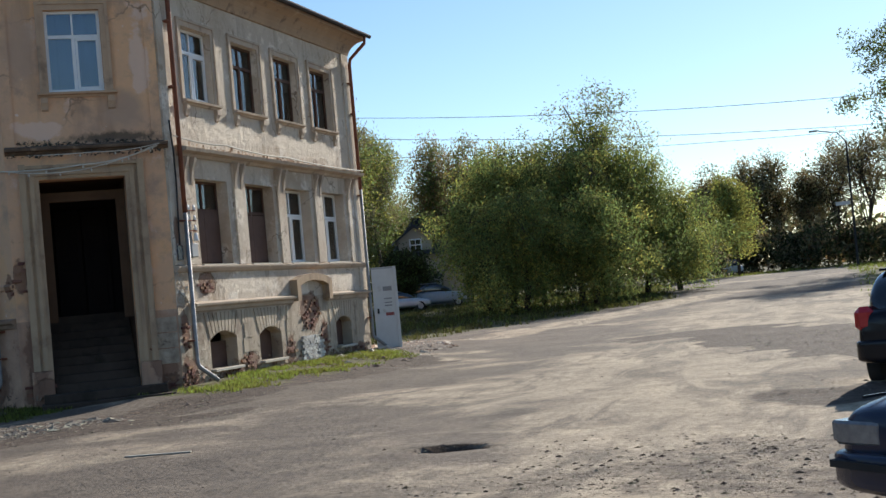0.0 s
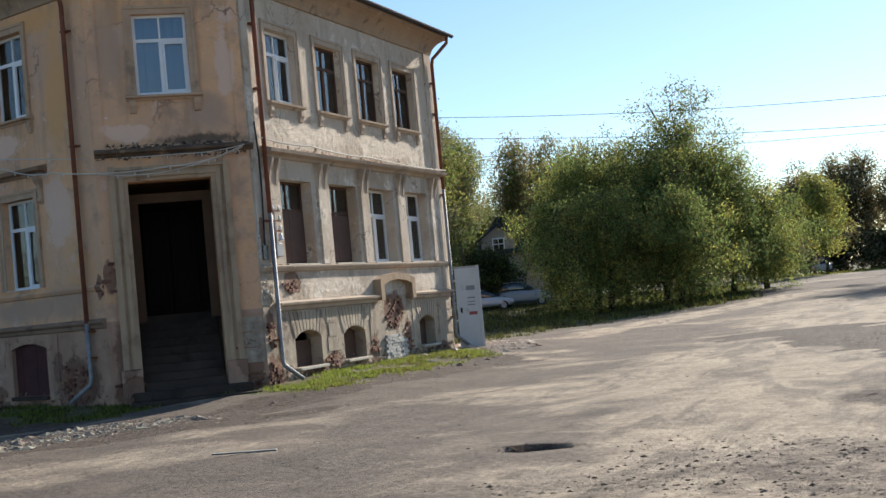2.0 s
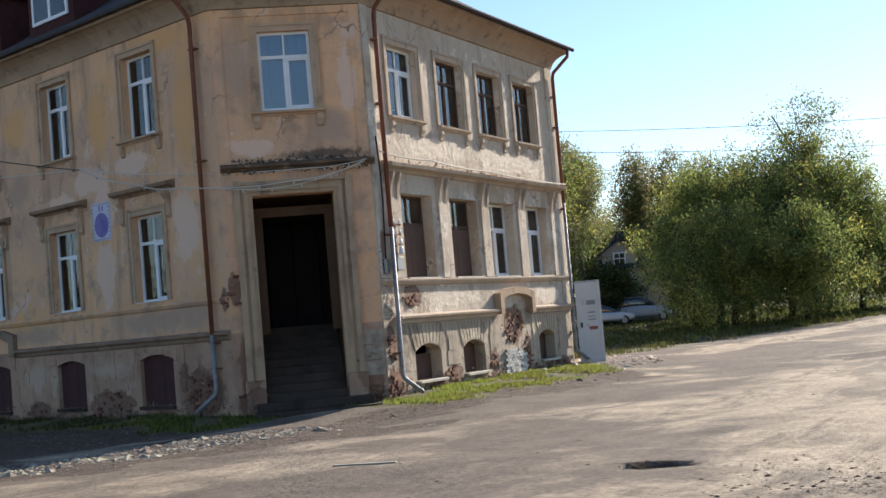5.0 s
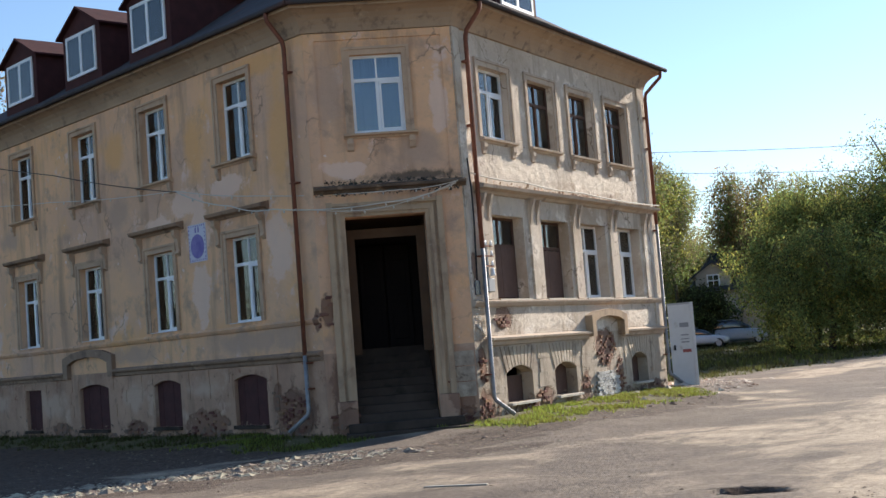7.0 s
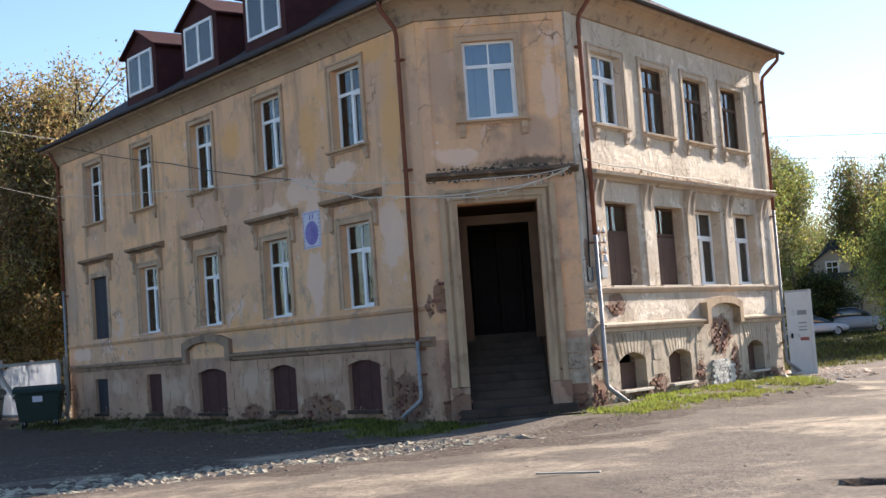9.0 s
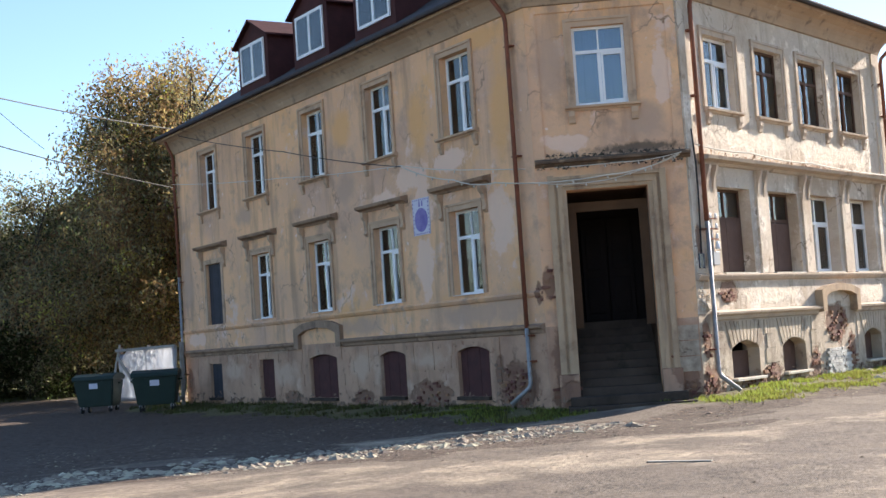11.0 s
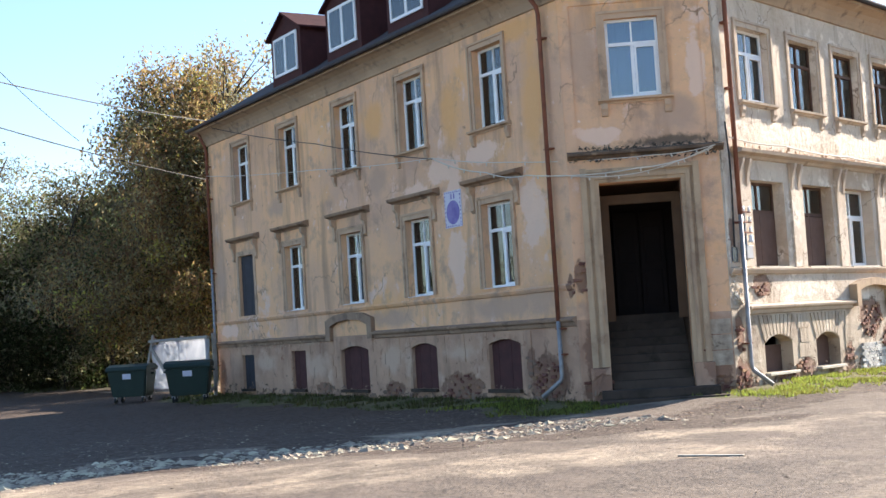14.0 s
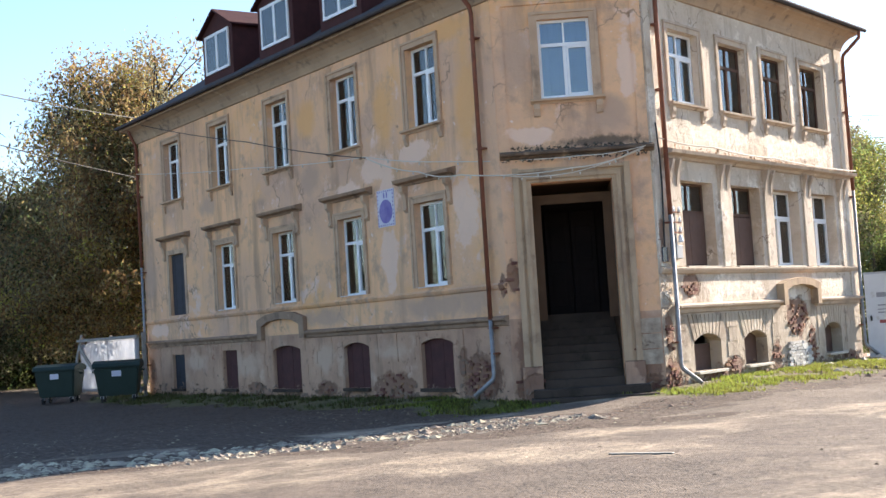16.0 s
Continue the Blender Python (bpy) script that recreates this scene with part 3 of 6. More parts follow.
def wall_mesh(length, z0, z1, holes, mats, zone):
    """A wall in its own plane with openings through it: faces, back faces and reveals."""
    cx = sorted({0.0, length, *(h[0] for h in holes), *(h[1] for h in holes)})
    cz = sorted({z0, z1, *(h[2] for h in holes), *(h[3] for h in holes), *zone})
    me = bpy.data.meshes.new("wall")
    bm = bmesh.new()
    for i in range(len(cx) - 1):
        for j in range(len(cz) - 1):
            mx, mz = (cx[i] + cx[i + 1]) / 2, (cz[j] + cz[j + 1]) / 2
            if any(h[0] < mx < h[1] and h[2] < mz < h[3] for h in holes):
                continue
            k = sum(mz > q for q in zone)
            f = bm.faces.new([bm.verts.new(p) for p in ((cx[i], 0, cz[j]), (cx[i + 1], 0, cz[j]), (cx[i + 1], 0, cz[j + 1]), (cx[i], 0, cz[j + 1]))])
            f.material_index = k
            f = bm.faces.new([bm.verts.new(p) for p in ((cx[i], THICK, cz[j + 1]), (cx[i + 1], THICK, cz[j + 1]), (cx[i + 1], THICK, cz[j]), (cx[i], THICK, cz[j]))])
            f.material_index = len(mats) - 1
    for a, b, c, d in holes:
        for q in (((a, 0, c), (a, THICK, c), (a, THICK, d), (a, 0, d)), ((b, 0, d), (b, THICK, d), (b, THICK, c), (b, 0, c)), ((a, 0, c), (b, 0, c), (b, THICK, c), (a, THICK, c)), ((a, 0, d), (a, THICK, d), (b, THICK, d), (b, 0, d))):
            bm.faces.new([bm.verts.new(p) for p in q]).material_index = sum((c + d) / 2 > v for v in zone)
    bm.normal_update()
    bm.to_mesh(me)
    bm.free()
    for m in mats:
        me.materials.append(m)
    return me


A_WIN = [LA - c for c in (19.44, 15.38, 11.16, 7.09, 3.10)]
A_BASE = [(LA - 20.25, LA - 19.15, 0.10, 1.30), (LA - 15.95, LA - 14.85, 0.10, 1.36), (LA - 12.25, LA - 10.45, 0.10, 1.42), (LA - 7.85, LA - 6.45, 0.14, 1.40), (LA - 3.85, LA - 2.40, 0.14, 1.40)]
B_WIN = [1.95, 4.59, 7.09, 9.58]
B_BASE = [(1.45, 2.85, 0.22, 1.11), (4.12, 5.45, 0.22, 1.08), (9.25, 10.45, 0.26, 1.13)]
UZ0, UZ1, LZ0, LZ1 = 6.80, 8.86, 2.70, 4.86
WW = 1.36
a_holes = [(x - WW / 2, x + WW / 2, UZ0, UZ1) for x in A_WIN] + [(x - WW / 2, x + WW / 2, LZ0, LZ1) for x in A_WIN] + A_BASE
B_LOW = [2.185, 4.845, 7.305, 9.865]
b_holes = [(x - 0.75, x + 0.75, 6.72, 8.50) for x in B_WIN] + [(x - 0.825, x + 0.825, 2.74, 4.82) for x in B_LOW] + B_BASE
c_holes = [(1.08, 2.30, 6.84, 8.70), (0.70, 2.58, -0.35, 4.86)]
for nm, fr, L, holes, zone, mats in (("wall_street", FA, LA, a_holes, (1.74,), [M["plaster_base"], M["plaster"], M["interior"]]), ("wall_corner", FC, CW, c_holes, (1.74,), [M["plaster_base"], M["plaster"], M["interior"]]), ("wall_side", FB, LB, b_holes, (1.80,), [M["base_pale"], M["plaster_pale"], M["interior"]])):
    w = new(nm, wall_mesh(L, BASE, WALL_H + 0.2, holes, mats, zone))
    w.parent, w.matrix_basis = building, fr
# walls that close the far sides
for a, b in ((P3, P4), (P4, P5), (P5, P0)):
    L = (b - a).length
    w = new("wall_rear", wall_mesh(L, BASE, WALL_H + 0.2, [], [M["plaster"], M["interior"]], ()))
    w.parent, w.matrix_basis = building, wall_frame(a, math.atan2(b.y - a.y, b.x - a.x))


def inset(poly, d):
    out = []
    n = len(poly)
    for i in range(n):
        a, b, c = poly[i - 1], poly[i], poly[(i + 1) % n]
        u, v = (b - a).normalized(), (c - b).normalized()
        n1, n2 = Vector((-u.y, u.x, 0)), Vector((-v.y, v.x, 0))
        k = (n1 + n2) / (1 + n1.dot(n2))
        out.append(b + k * d)
    return out


def ring_solid(loops, cap0=True, cap1=True):
    """Rings of equal count at given heights, joined into a solid."""
    bm = bmesh.new()
    rs = [[bm.verts.new((p.x, p.y, z)) for p in poly] for poly, z in loops]
    n = len(rs[0])
    for a, b in zip(rs, rs[1:]):
        for i in range(n):
            bm.faces.new((a[i], a[(i + 1) % n], b[(i + 1) % n], b[i]))
    if cap0:
        bm.faces.new(rs[0][::-1])
    if cap1:
        bm.faces.new(rs[-1])
    return bm


# floors inside keep the rooms apart
for z in (6.0,):
    part("floor_slab", ring_solid([(inset(FOOT, 0.47), z), (inset(FOOT, 0.47), z + 0.2)]), M["interior"], building, m=ORG)
for x in (8.0, 15.0):
    part("partition", bx(P0.x + x, P0.x + x + 0.15, CA.y + 0.5, CA.y + 4.59, BASE, 9.4), M["interior"], building, m=ORG)
part("partition", bx(P0.x + 0.5, -28.5, CA.y + 4.6, CA.y + 4.75, BASE, 9.4), M["interior"], building, m=ORG)
# cornice, eaves and roof
part("cornice", ring_solid([(inset(FOOT, 0.02), 9.26), (inset(FOOT, -0.05), 9.28), (inset(FOOT, -0.07), 9.36), (inset(FOOT, -0.11), 9.46), (inset(FOOT, -0.18), 9.57), (inset(FOOT, -0.28), 9.67), (inset(FOOT, -0.42), 9.75), (inset(FOOT, -0.52), 9.78), (inset(FOOT, -0.53), 9.86), (inset(FOOT, 0.02), 9.88)]), M["cornice"], building, "ochre moulded cornice with dark stains", m=ORG)
roof = part("roof", ring_solid([(inset(FOOT, -0.56), 9.885), (inset(FOOT, -0.60), 9.95), (inset(FOOT, 0.9), 10.78), (inset(FOOT, 3.2), 12.3)]), M["roof"], building, "dark sheet-metal hipped roof", m=ORG)
EAVE = inset(FOOT, -0.62)
for k in range(3):
    part("gutter", tube(bmesh.new(), [(EAVE[k].x, EAVE[k].y, 9.90), (EAVE[k + 1].x, EAVE[k + 1].y, 9.90)], 0.065), M["roof"], building, m=ORG)


def frame_bars(w, h, transom, fat=0.065, upper_split=True):
    """A casement frame with transom and mullion, its face at y 0, standing on z 0."""
    bm = bmesh.new()
    x0, x1, y0, y1 = -w / 2, w / 2, 0.0, 0.06
    box(bm, x0, x0 + fat, y0, y1, 0, h)
    box(bm, x1 - fat, x1, y0, y1, 0, h)
    box(bm, x0 + fat, x1 - fat, y0, y1, 0, fat)
    box(bm, x0 + fat, x1 - fat, y0, y1, h - fat, h)
    box(bm, x0 + fat, x1 - fat, y0 - 0.01, y1, transom - fat * 0.6, transom + fat * 0.6)
    box(bm, -fat * 0.6, fat * 0.6, y0 - 0.008, y1, fat, transom - fat * 0.6)
    if upper_split:
        box(bm, -fat * 0.3, fat * 0.3, y0, y1, transom + fat * 0.6, h - fat)
    return bm


def sash(w, h, transom, fat=0.05):
    """An opening wing within the right half of a frame."""
    bm = bmesh.new()
    x0, x1, z0, z1 = 0.045, w / 2 - 0.06, 0.06, transom - 0.045
    box(bm, x0, x0 + fat, -0.02, 0.03, z0, z1)
    box(bm, x1 - fat, x1, -0.02, 0.03, z0, z1)
    box(bm, x0 + fat, x1 - fat, -0.02, 0.03, z0, z0 + fat)
    box(bm, x0 + fat, x1 - fat, -0.02, 0.03, z1 - fat, z1)
    return bm


def curtain(w, h, seed, drop=1.0):
    """Hanging cloth with soft uneven folds."""
    bm = bmesh.new()
    n = 40
    rows = []
    for z, k in ((h * (1 - drop), 1.0), (h * 0.5, 0.8), (h, 0.55)):
        rows.append([(-w / 2 + w * i / n, 0.05 * k * noise.noise((i * 0.23, seed * 3.7, z * 0.3)) + 0.018 * k * noise.noise((i * 0.9, seed, z * 0.4)), z) for i in range(n + 1)])
    vs = [[bm.verts.new(p) for p in r] for r in rows]
    for r, q in zip(vs, vs[1:]):
        for i in range(n):
            bm.faces.new((r[i], r[i + 1], q[i + 1], q[i]))
    bmesh.ops.solidify(bm, geom=bm.faces[:], thickness=0.006)
    for f in bm.faces:
        f.smooth = True
    return bm


def u_shape(xi, xo, h, top, y0, y1):
    """A frame of one piece round three sides of an opening."""
    return prism(bmesh.new(), [(-xo, 0), (-xi, 0), (-xi, h), (xi, h), (xi, 0), (xo, 0), (xo, top), (-xo, top)], y0, y1)


def surround_bm(w, h, fat=0.17, proud=0.03):
    return u_shape(w / 2 + 0.003, w / 2 + fat, h + 0.003, h + fat, -proud, 0.004)


def sill_bm(w, over=0.26, deep=0.14):
    return profile_run(bmesh.new(), [(0.0, -0.13), (-0.04, -0.13), (-0.06, -0.09), (-deep, -0.07), (-deep - 0.01, -0.02), (-0.02, 0.0), (0.0, 0.0)], -w / 2 - over, w / 2 + over)


BRACKET = [(0.0, -0.002), (-0.10, -0.002), (-0.10, -0.12), (-0.06, -0.20), (-0.05, -0.27), (0.0, -0.30)]
SCROLL = [(0.0, -0.002), (-0.19, -0.002), (-0.18, -0.14), (-0.10, -0.24), (-0.06, -0.52), (-0.09, -0.62), (0.0, -0.70)]


def hood_parts(win, w, z, over=0.62):
    x = w / 2 + over
    part("hood", profile_run(bmesh.new(), [(0.0, 0.0), (-0.05, 0.0), (-0.08, 0.05), (-0.22, 0.09), (-0.25, 0.17), (-0.04, 0.22), (0.0, 0.22)], -x, x), M["trim_dirty"], win, "weathered moulded hood", m=Matrix.Translation((0, 0, z)))
    for s in (-1, 1):
        c = s * (w / 2 + 0.33)
        part("bracket", profile_run(bmesh.new(), SCROLL, c - 0.075, c + 0.075), M["trim"], win, m=Matrix.Translation((0, 0, z)))


def window(fr, x, z0, w, h, kind="pvc", recess=0.19, look_in="dark", seed=0, hood=False, sill=True, surround=True, name="window", transom=None, trim="trim", over=0.26):
    m = fr @ Matrix.Translation((x, 0, z0))
    material = {"pvc": M["pvc"], "wood": M["old_wood"]}[kind]
    tr = transom or h * 0.68
    win = part(name, surround_bm(w, h) if surround else bx(-w / 2, w / 2, recess + 0.06, recess + 0.07, -0.005, 0.0), M[trim], building, m=m)
    part("frame", frame_bars(w - 0.004, h - 0.004, tr), material, win, "white plastic casement frame" if kind == "pvc" else "old brown wooden frame", m=Matrix.Translation((0, recess, 0.002)))
    if kind == "pvc":
        part("sash", sash(w, h, tr), material, win, m=Matrix.Translation((0, recess, 0.002)))
    f = 0.06
    for a, b, c, d in ((-w / 2 + f, -0.03, f, tr - 0.03), (0.03, w / 2 - f, f, tr - 0.03), (-w / 2 + f, -0.012, tr + 0.03, h - f), (0.012, w / 2 - f, tr + 0.03, h - f)):
        bm = bmesh.new()
        # each pane hangs a hair out of true
        j = random.Random(seed * 7 + int(a * 50) + int(c * 90))
        t1, t2 = j.uniform(-0.006, 0.006), j.uniform(-0.006, 0.006)
        box(bm, a, b, 0.03, 0.036, c, d)
        for v in bm.verts:
            v.co.y += t1 * (v.co.x - a) / (b - a) + t2 * (v.co.z - c) / (d - c)
        p = part("pane", bm, M["glass"], win, m=Matrix.Translation((0, recess, 0.0)))
        p.visible_shadow = False
    if look_in in ("blue", "white", "half"):
        cm = M["curtain"] if look_in == "blue" else M["curtain_white"]
        part("curtain", curtain(w - 0.1, h - 0.06, seed, 1.0), cm, win, "drawn pale curtain", m=Matrix.Translation((0, recess + 0.14, 0.03)))
    if look_in in ("split",):
        for s in (-1, 1):
            part("curtain", curtain(w * 0.24, h - 0.06, seed + s, 1.0), M["curtain_white"], win, "drawn-back pale curtain", m=Matrix.Translation((s * w * 0.36, recess + 0.14, 0.03)))
    if sill:
        part("sill", sill_bm(w, over), M[trim], win)
        for q in (-1, 1):
            c = q * (w / 2 + over - 0.14)
            part("bracket", profile_run(bmesh.new(), BRACKET, c - 0.075, c + 0.075), M[trim], win, m=Matrix.Translation((0, 0, -0.13)))
    if surround:
        part("moulding", u_shape(w / 2 + 0.12, w / 2 + 0.19, h + 0.13, h + 0.19, -0.06, 0.003), M[trim], win)
    if kind == "pvc":
        part("sill_flashing", bx(-w / 2 + 0.002, w / 2 - 0.002, -0.05, recess, -0.006, 0.008), M["pvc"], win)
    if hood:
        hood_parts(win, w, h + 0.50)
    return win


# street front
for k, x in enumerate(A_WIN):
    window(FA, x, UZ0, WW, UZ1 - UZ0, look_in=("split", "split", "blue", "blue", "dark")[k], seed=k, kind="pvc")
    if k:
        window(FA, x, LZ0, WW, LZ1 - LZ0, look_in=("", "split", "dark", "split", "dark")[k], seed=k + 9, hood=True, sill=False)
    else:
        win = part("window", surround_bm(WW, LZ1 - LZ0), M["trim"], building, "blind window closed with dark boards", m=FA @ Matrix.Translation((x, 0, LZ0)))
        for i in range(5):
            part("board", bx(-WW / 2 + i * WW / 5 + 0.004, -WW / 2 + (i + 1) * WW / 5 - 0.004, 0.10 + 0.004 * (i % 2), 0.14, 0.0, LZ1 - LZ0 - 0.01), M["board_grey"], win)
        hood_parts(win, WW, LZ1 - LZ0 + 0.50)
# corner
window(FC, 1.69, 6.84, 1.22, 1.86, look_in="blue", seed=31, recess=0.10)
# side front, upper: first renewed, others old wood
for k, x in enumerate(B_WIN):
    window(FB, x, 6.72, 1.50, 1.78, kind="pvc" if k == 0 else "wood", look_in=("blue", "dark", "split", "split")[k], seed=k + 40, recess=0.17, over=0.16, trim="trim_pale")
for k, x in enumerate(B_LOW):
    win = window(FB, x, 2.74, 1.65, 2.08, kind="wood" if k < 2 else "pvc", look_in="dark" if k < 2 else "split", seed=k + 60, recess=0.30, sill=False, transom=1.36, surround=False)
    if k < 2:
        for i in range(4):
            part("board", bx(-0.76 + i * 0.38 + 0.003, -0.76 + (i + 1) * 0.38 - 0.003, 0.272 + 0.003 * (i % 2), 0.297, 0.07, 1.32 if k == 0 else 1.30), M["board_brown"], win, "brown plywood board")
    part("sill", bx(-0.86, 0.86, -0.09, 0.24, -0.04, 0.012, 0.006), M["lime"], win, "pale worn stone sill")


# ---- basement openings, bands and masonry ----
def spandrel(w, rise, deep):
    """What fills the square head of an opening above its flat arch; the arch's foot is at z 0, its crown at z rise."""
    n = 10
    arc = [(-w / 2 + w * i / n, rise * (1 - (2 * i / n - 1) ** 2) * 0.97) for i in range(n + 1)]
    bm = bmesh.new()
    for (xa, za), (xb, zb) in zip(arc, arc[1:]):
        prism(bm, [(xa, za), (xb, zb), (xb, rise + 0.002), (xa, rise + 0.002)], 0.002, deep)
    bmesh.ops.remove_doubles(bm, verts=bm.verts[:], dist=0.0005)
    return bm


for k, (a, b, c, d) in enumerate(A_BASE):
    w, x = b - a, (a + b) / 2
    m = FA @ Matrix.Translation((x, 0, c))
    n = 3 if w < 1.3 else 5
    win = part("basement_window", bx(-w / 2, w / 2, -0.10, 0.13, -0.09, 0.0), M["stone"], building, "basement window closed with dark red boards", m=m)
    for i in range(n):
        part("board", bx(-w / 2 + w * i / n + 0.003, -w / 2 + w * (i + 1) / n - 0.003, 0.11 + 0.005 * (i % 2), 0.15, 0.0, d - c), M["board_grey"] if k < 1 else M["board"], win)
    if k > 1:
        part("arch_head", spandrel(w, 0.13, 0.10), M["plaster_base"], win, m=Matrix.Translation((0, 0, d - c - 0.13)))
for k, (a, b, c, d) in enumerate(B_BASE):
    w, x = b - a, (a + b) / 2
    win = part("basement_window", bx(-w / 2 - 0.06, w / 2 + 0.06, -0.14, 0.20, -0.07, 0.0, 0.01), M["lime"], building, "open arched basement window with pale stone sill", m=FB @ Matrix.Translation((x, 0, c)))
    part("arch_head", spandrel(w, 0.19, 0.30), M["base_pale"], win, m=Matrix.Translation((0, 0, d - c - 0.19)))
    part("board", bx(-w / 2, w / 2, 0.32, 0.34, 0.0, (d - c) * (0.72, 1.0, 1.0)[k]), M["board_brown"], win, "broken dark plywood board")

part("string_course", profile_run(bmesh.new(), [(0.0, 2.46), (-0.05, 2.48), (-0.09, 2.56), (-0.03, 2.61), (0.0, 2.61)], 0.05, LA - 0.02), M["plaster"], building, m=FA)
BAND = [(0.0, 1.60), (-0.05, 1.62), (-0.07, 1.70), (-0.14, 1.74), (-0.15, 1.79), (-0.02, 1.84), (0.0, 1.84)]
for a, b in ((0.05, LA - 13.1), (LA - 9.95, LA - 0.02)):
    part("base_band", profile_run(bmesh.new(), BAND, a, b), M["trim_dirty"], building, m=FA)
part("arched_hood", prism(bmesh.new(), [(-1.55, 0), (-1.25, 0), (-1.25, 0.42), (-0.8, 0.56), (0, 0.62), (0.8, 0.56), (1.25, 0.42), (1.25, 0), (1.55, 0), (1.55, 0.62), (0.9, 0.78), (0, 0.84), (-0.9, 0.78), (-1.55, 0.62)], -0.13, 0.002), M["trim_dirty"], building, m=FA @ Matrix.Translation((LA - 11.5, 0, 1.62)))
part("sill_course", profile_run(bmesh.new(), [(0.0, 2.56), (-0.06, 2.58), (-0.12, 2.66), (-0.13, 2.70), (0.0, 2.735)], 0.03, LB), M["trim_pale"], building, m=FB)
for a, b in ((0.62, 6.25), (8.72, LB - 0.02)):
    part("base_band", profile_run(bmesh.new(), [(p[0] * 1.3, p[1] + 0.02) for p in BAND], a, b), M["trim_pale"], building, m=FB)
part("arched_hood", prism(bmesh.new(), [(-1.22, 0), (-0.98, 0), (-0.98, 0.42), (-0.6, 0.52), (0, 0.56), (0.6, 0.52), (0.98, 0.42), (0.98, 0), (1.22, 0), (1.22, 0.58), (0.7, 0.70), (0, 0.75), (-0.7, 0.70), (-1.22, 0.58)], -0.22, 0.002), M["jamb"], building, "arched plaster hood over a bricked-up opening", m=FB @ Matrix.Translation((7.48, 0, 1.68)))
part("hood_course", profile_run(bmesh.new(), [(0.0, 5.30), (-0.06, 5.32), (-0.10, 5.38), (-0.28, 5.42), (-0.31, 5.50), (-0.04, 5.57), (0.0, 5.57)], 0.55, LB - 0.1), M["trim_pale"], building, "sagging hood course with torn sheet covering", m=FB)
part("corner_band", profile_run(bmesh.new(), [(0.0, 5.44), (-0.06, 5.46), (-0.09, 5.50), (-0.20, 5.52), (-0.22, 5.58), (-0.05, 5.63), (0.0, 5.63)], 0.02, CW + 0.1), M["ledge"], building, "dark mossy ledge over the doorway", m=FC)
for x in (0.92, 3.515, 6.075, 8.585, 11.12):
    part("pilaster", bx(x - 0.22, x + 0.22, -0.06, 0.003, 2.738, 5.298), M["plaster_pale"], building, m=FB)
    for s in (-1, 1):
        part("bracket", profile_run(bmesh.new(), [(-0.062, -0.002), (-0.22, -0.002), (-0.20, -0.10), (-0.12, -0.32), (-0.08, -0.60), (-0.062, -0.66)], x + s * 0.17 - 0.05, x + s * 0.17 + 0.05), M["trim_pale"], building, m=FB @ Matrix.Translation((0, 0, 5.30)))
part("quoin_strip", bx(0.02, 0.36, -0.05, 0.003, 2.74, 9.27), M["plaster_pale"], building, m=FB)
for a, b in ((0.02, 0.26), (CW - 0.24, CW - 0.01)):
    part("corner_strip", bx(a, b, -0.035, 0.003, 5.64, 9.25), M["plaster"], building, m=FC)
part("corner_strip", bx(0.262, CW - 0.242, -0.035, 0.003, 9.08, 9.25), M["plaster"], building, m=FC)
part("quoin_strip", bx(LB - 0.55, LB - 0.005, -0.05, 0.003, 1.86, 9.27), M["plaster_pale"], building, m=FB)


def block_rows(fr, x0, x1, courses, skip, seed, material):
    """Dressed blocks of the base, each with its own edges and open joints."""
    rnd = random.Random(seed)
    for j, (za, zb) in enumerate(courses):
        x = x0
        while x < x1 - 0.2:
            e = min(x1, x + rnd.uniform(0.75, 1.0))
            if x1 - e < 0.25:
                e = x1
            spans = [(x, e)]
            for a, b, c, d in skip:
                if c < zb - 0.03 and d > za + 0.03:
                    spans = [q for p, r in spans for q in ((p, min(r, a)), (max(p, b), r)) if q[1] - q[0] > 0.12]
            for p, r in spans:
                k = rnd.uniform(0.012, 0.024)
                part("block", bx(p + 0.012, r - 0.012, -k, 0.003, za + 0.011, zb - 0.011), material, building, m=fr)
            x = e


def voussoirs(fr, x, w, z, rise, top, n, material):
    """A fan of wedge stones above a flat arch."""
    for i in range(n):
        f0, f1 = -1 + 2 * i / n, -1 + 2 * (i + 1) / n
        def edge(f, t):
            xa, za = f * w / 2, z + rise * (1 - f * f)
            return (xa + f * 0.26 * t, za + (top - za) * t)
        g = 0.02
        a, b, c, d = edge(f0 + g, 0.03), edge(f1 - g, 0.03), edge(f1 - g, 1), edge(f0 + g, 1)
        part("voussoir", prism(bmesh.new(), [a, b, c, d], -0.02, 0.003), material, building, m=fr @ Matrix.Translation((x, 0, 0)))


skipB = [(a - 0.32, b + 0.32, c - 0.1, 1.62) for a, b, c, d in B_BASE] + [(6.2, 8.75, -1, 3)]
block_rows(FB, 0.62, LB - 0.05, ((0.50, 0.86), (0.86, 1.22), (1.22, 1.58)), skipB, 4, M["base_pale"])
for a, b, c, d in B_BASE:
    voussoirs(FB, (a + b) / 2, b - a, d - 0.19, 0.19, 1.58, 9, M["base_pale"])
block_rows(FC, 2.98, CW - 0.02, ((0.5, 0.86), (0.86, 1.22), (1.22, 1.58)), [], 6, M["base_pale"])
skipA = [(a - 0.04, b + 0.04, c - 0.1, d + 0.04) for a, b, c, d in A_BASE] + [(LA - 1.9, LA, -1, 3), (LA - 6.3, LA - 4.0, -1, 0.75)]
block_rows(FA, 0.3, LA - 1.9, ((0.45, 0.83), (0.83, 1.21), (1.21, 1.59)), skipA, 5, M["plaster_base"])


BARE = []


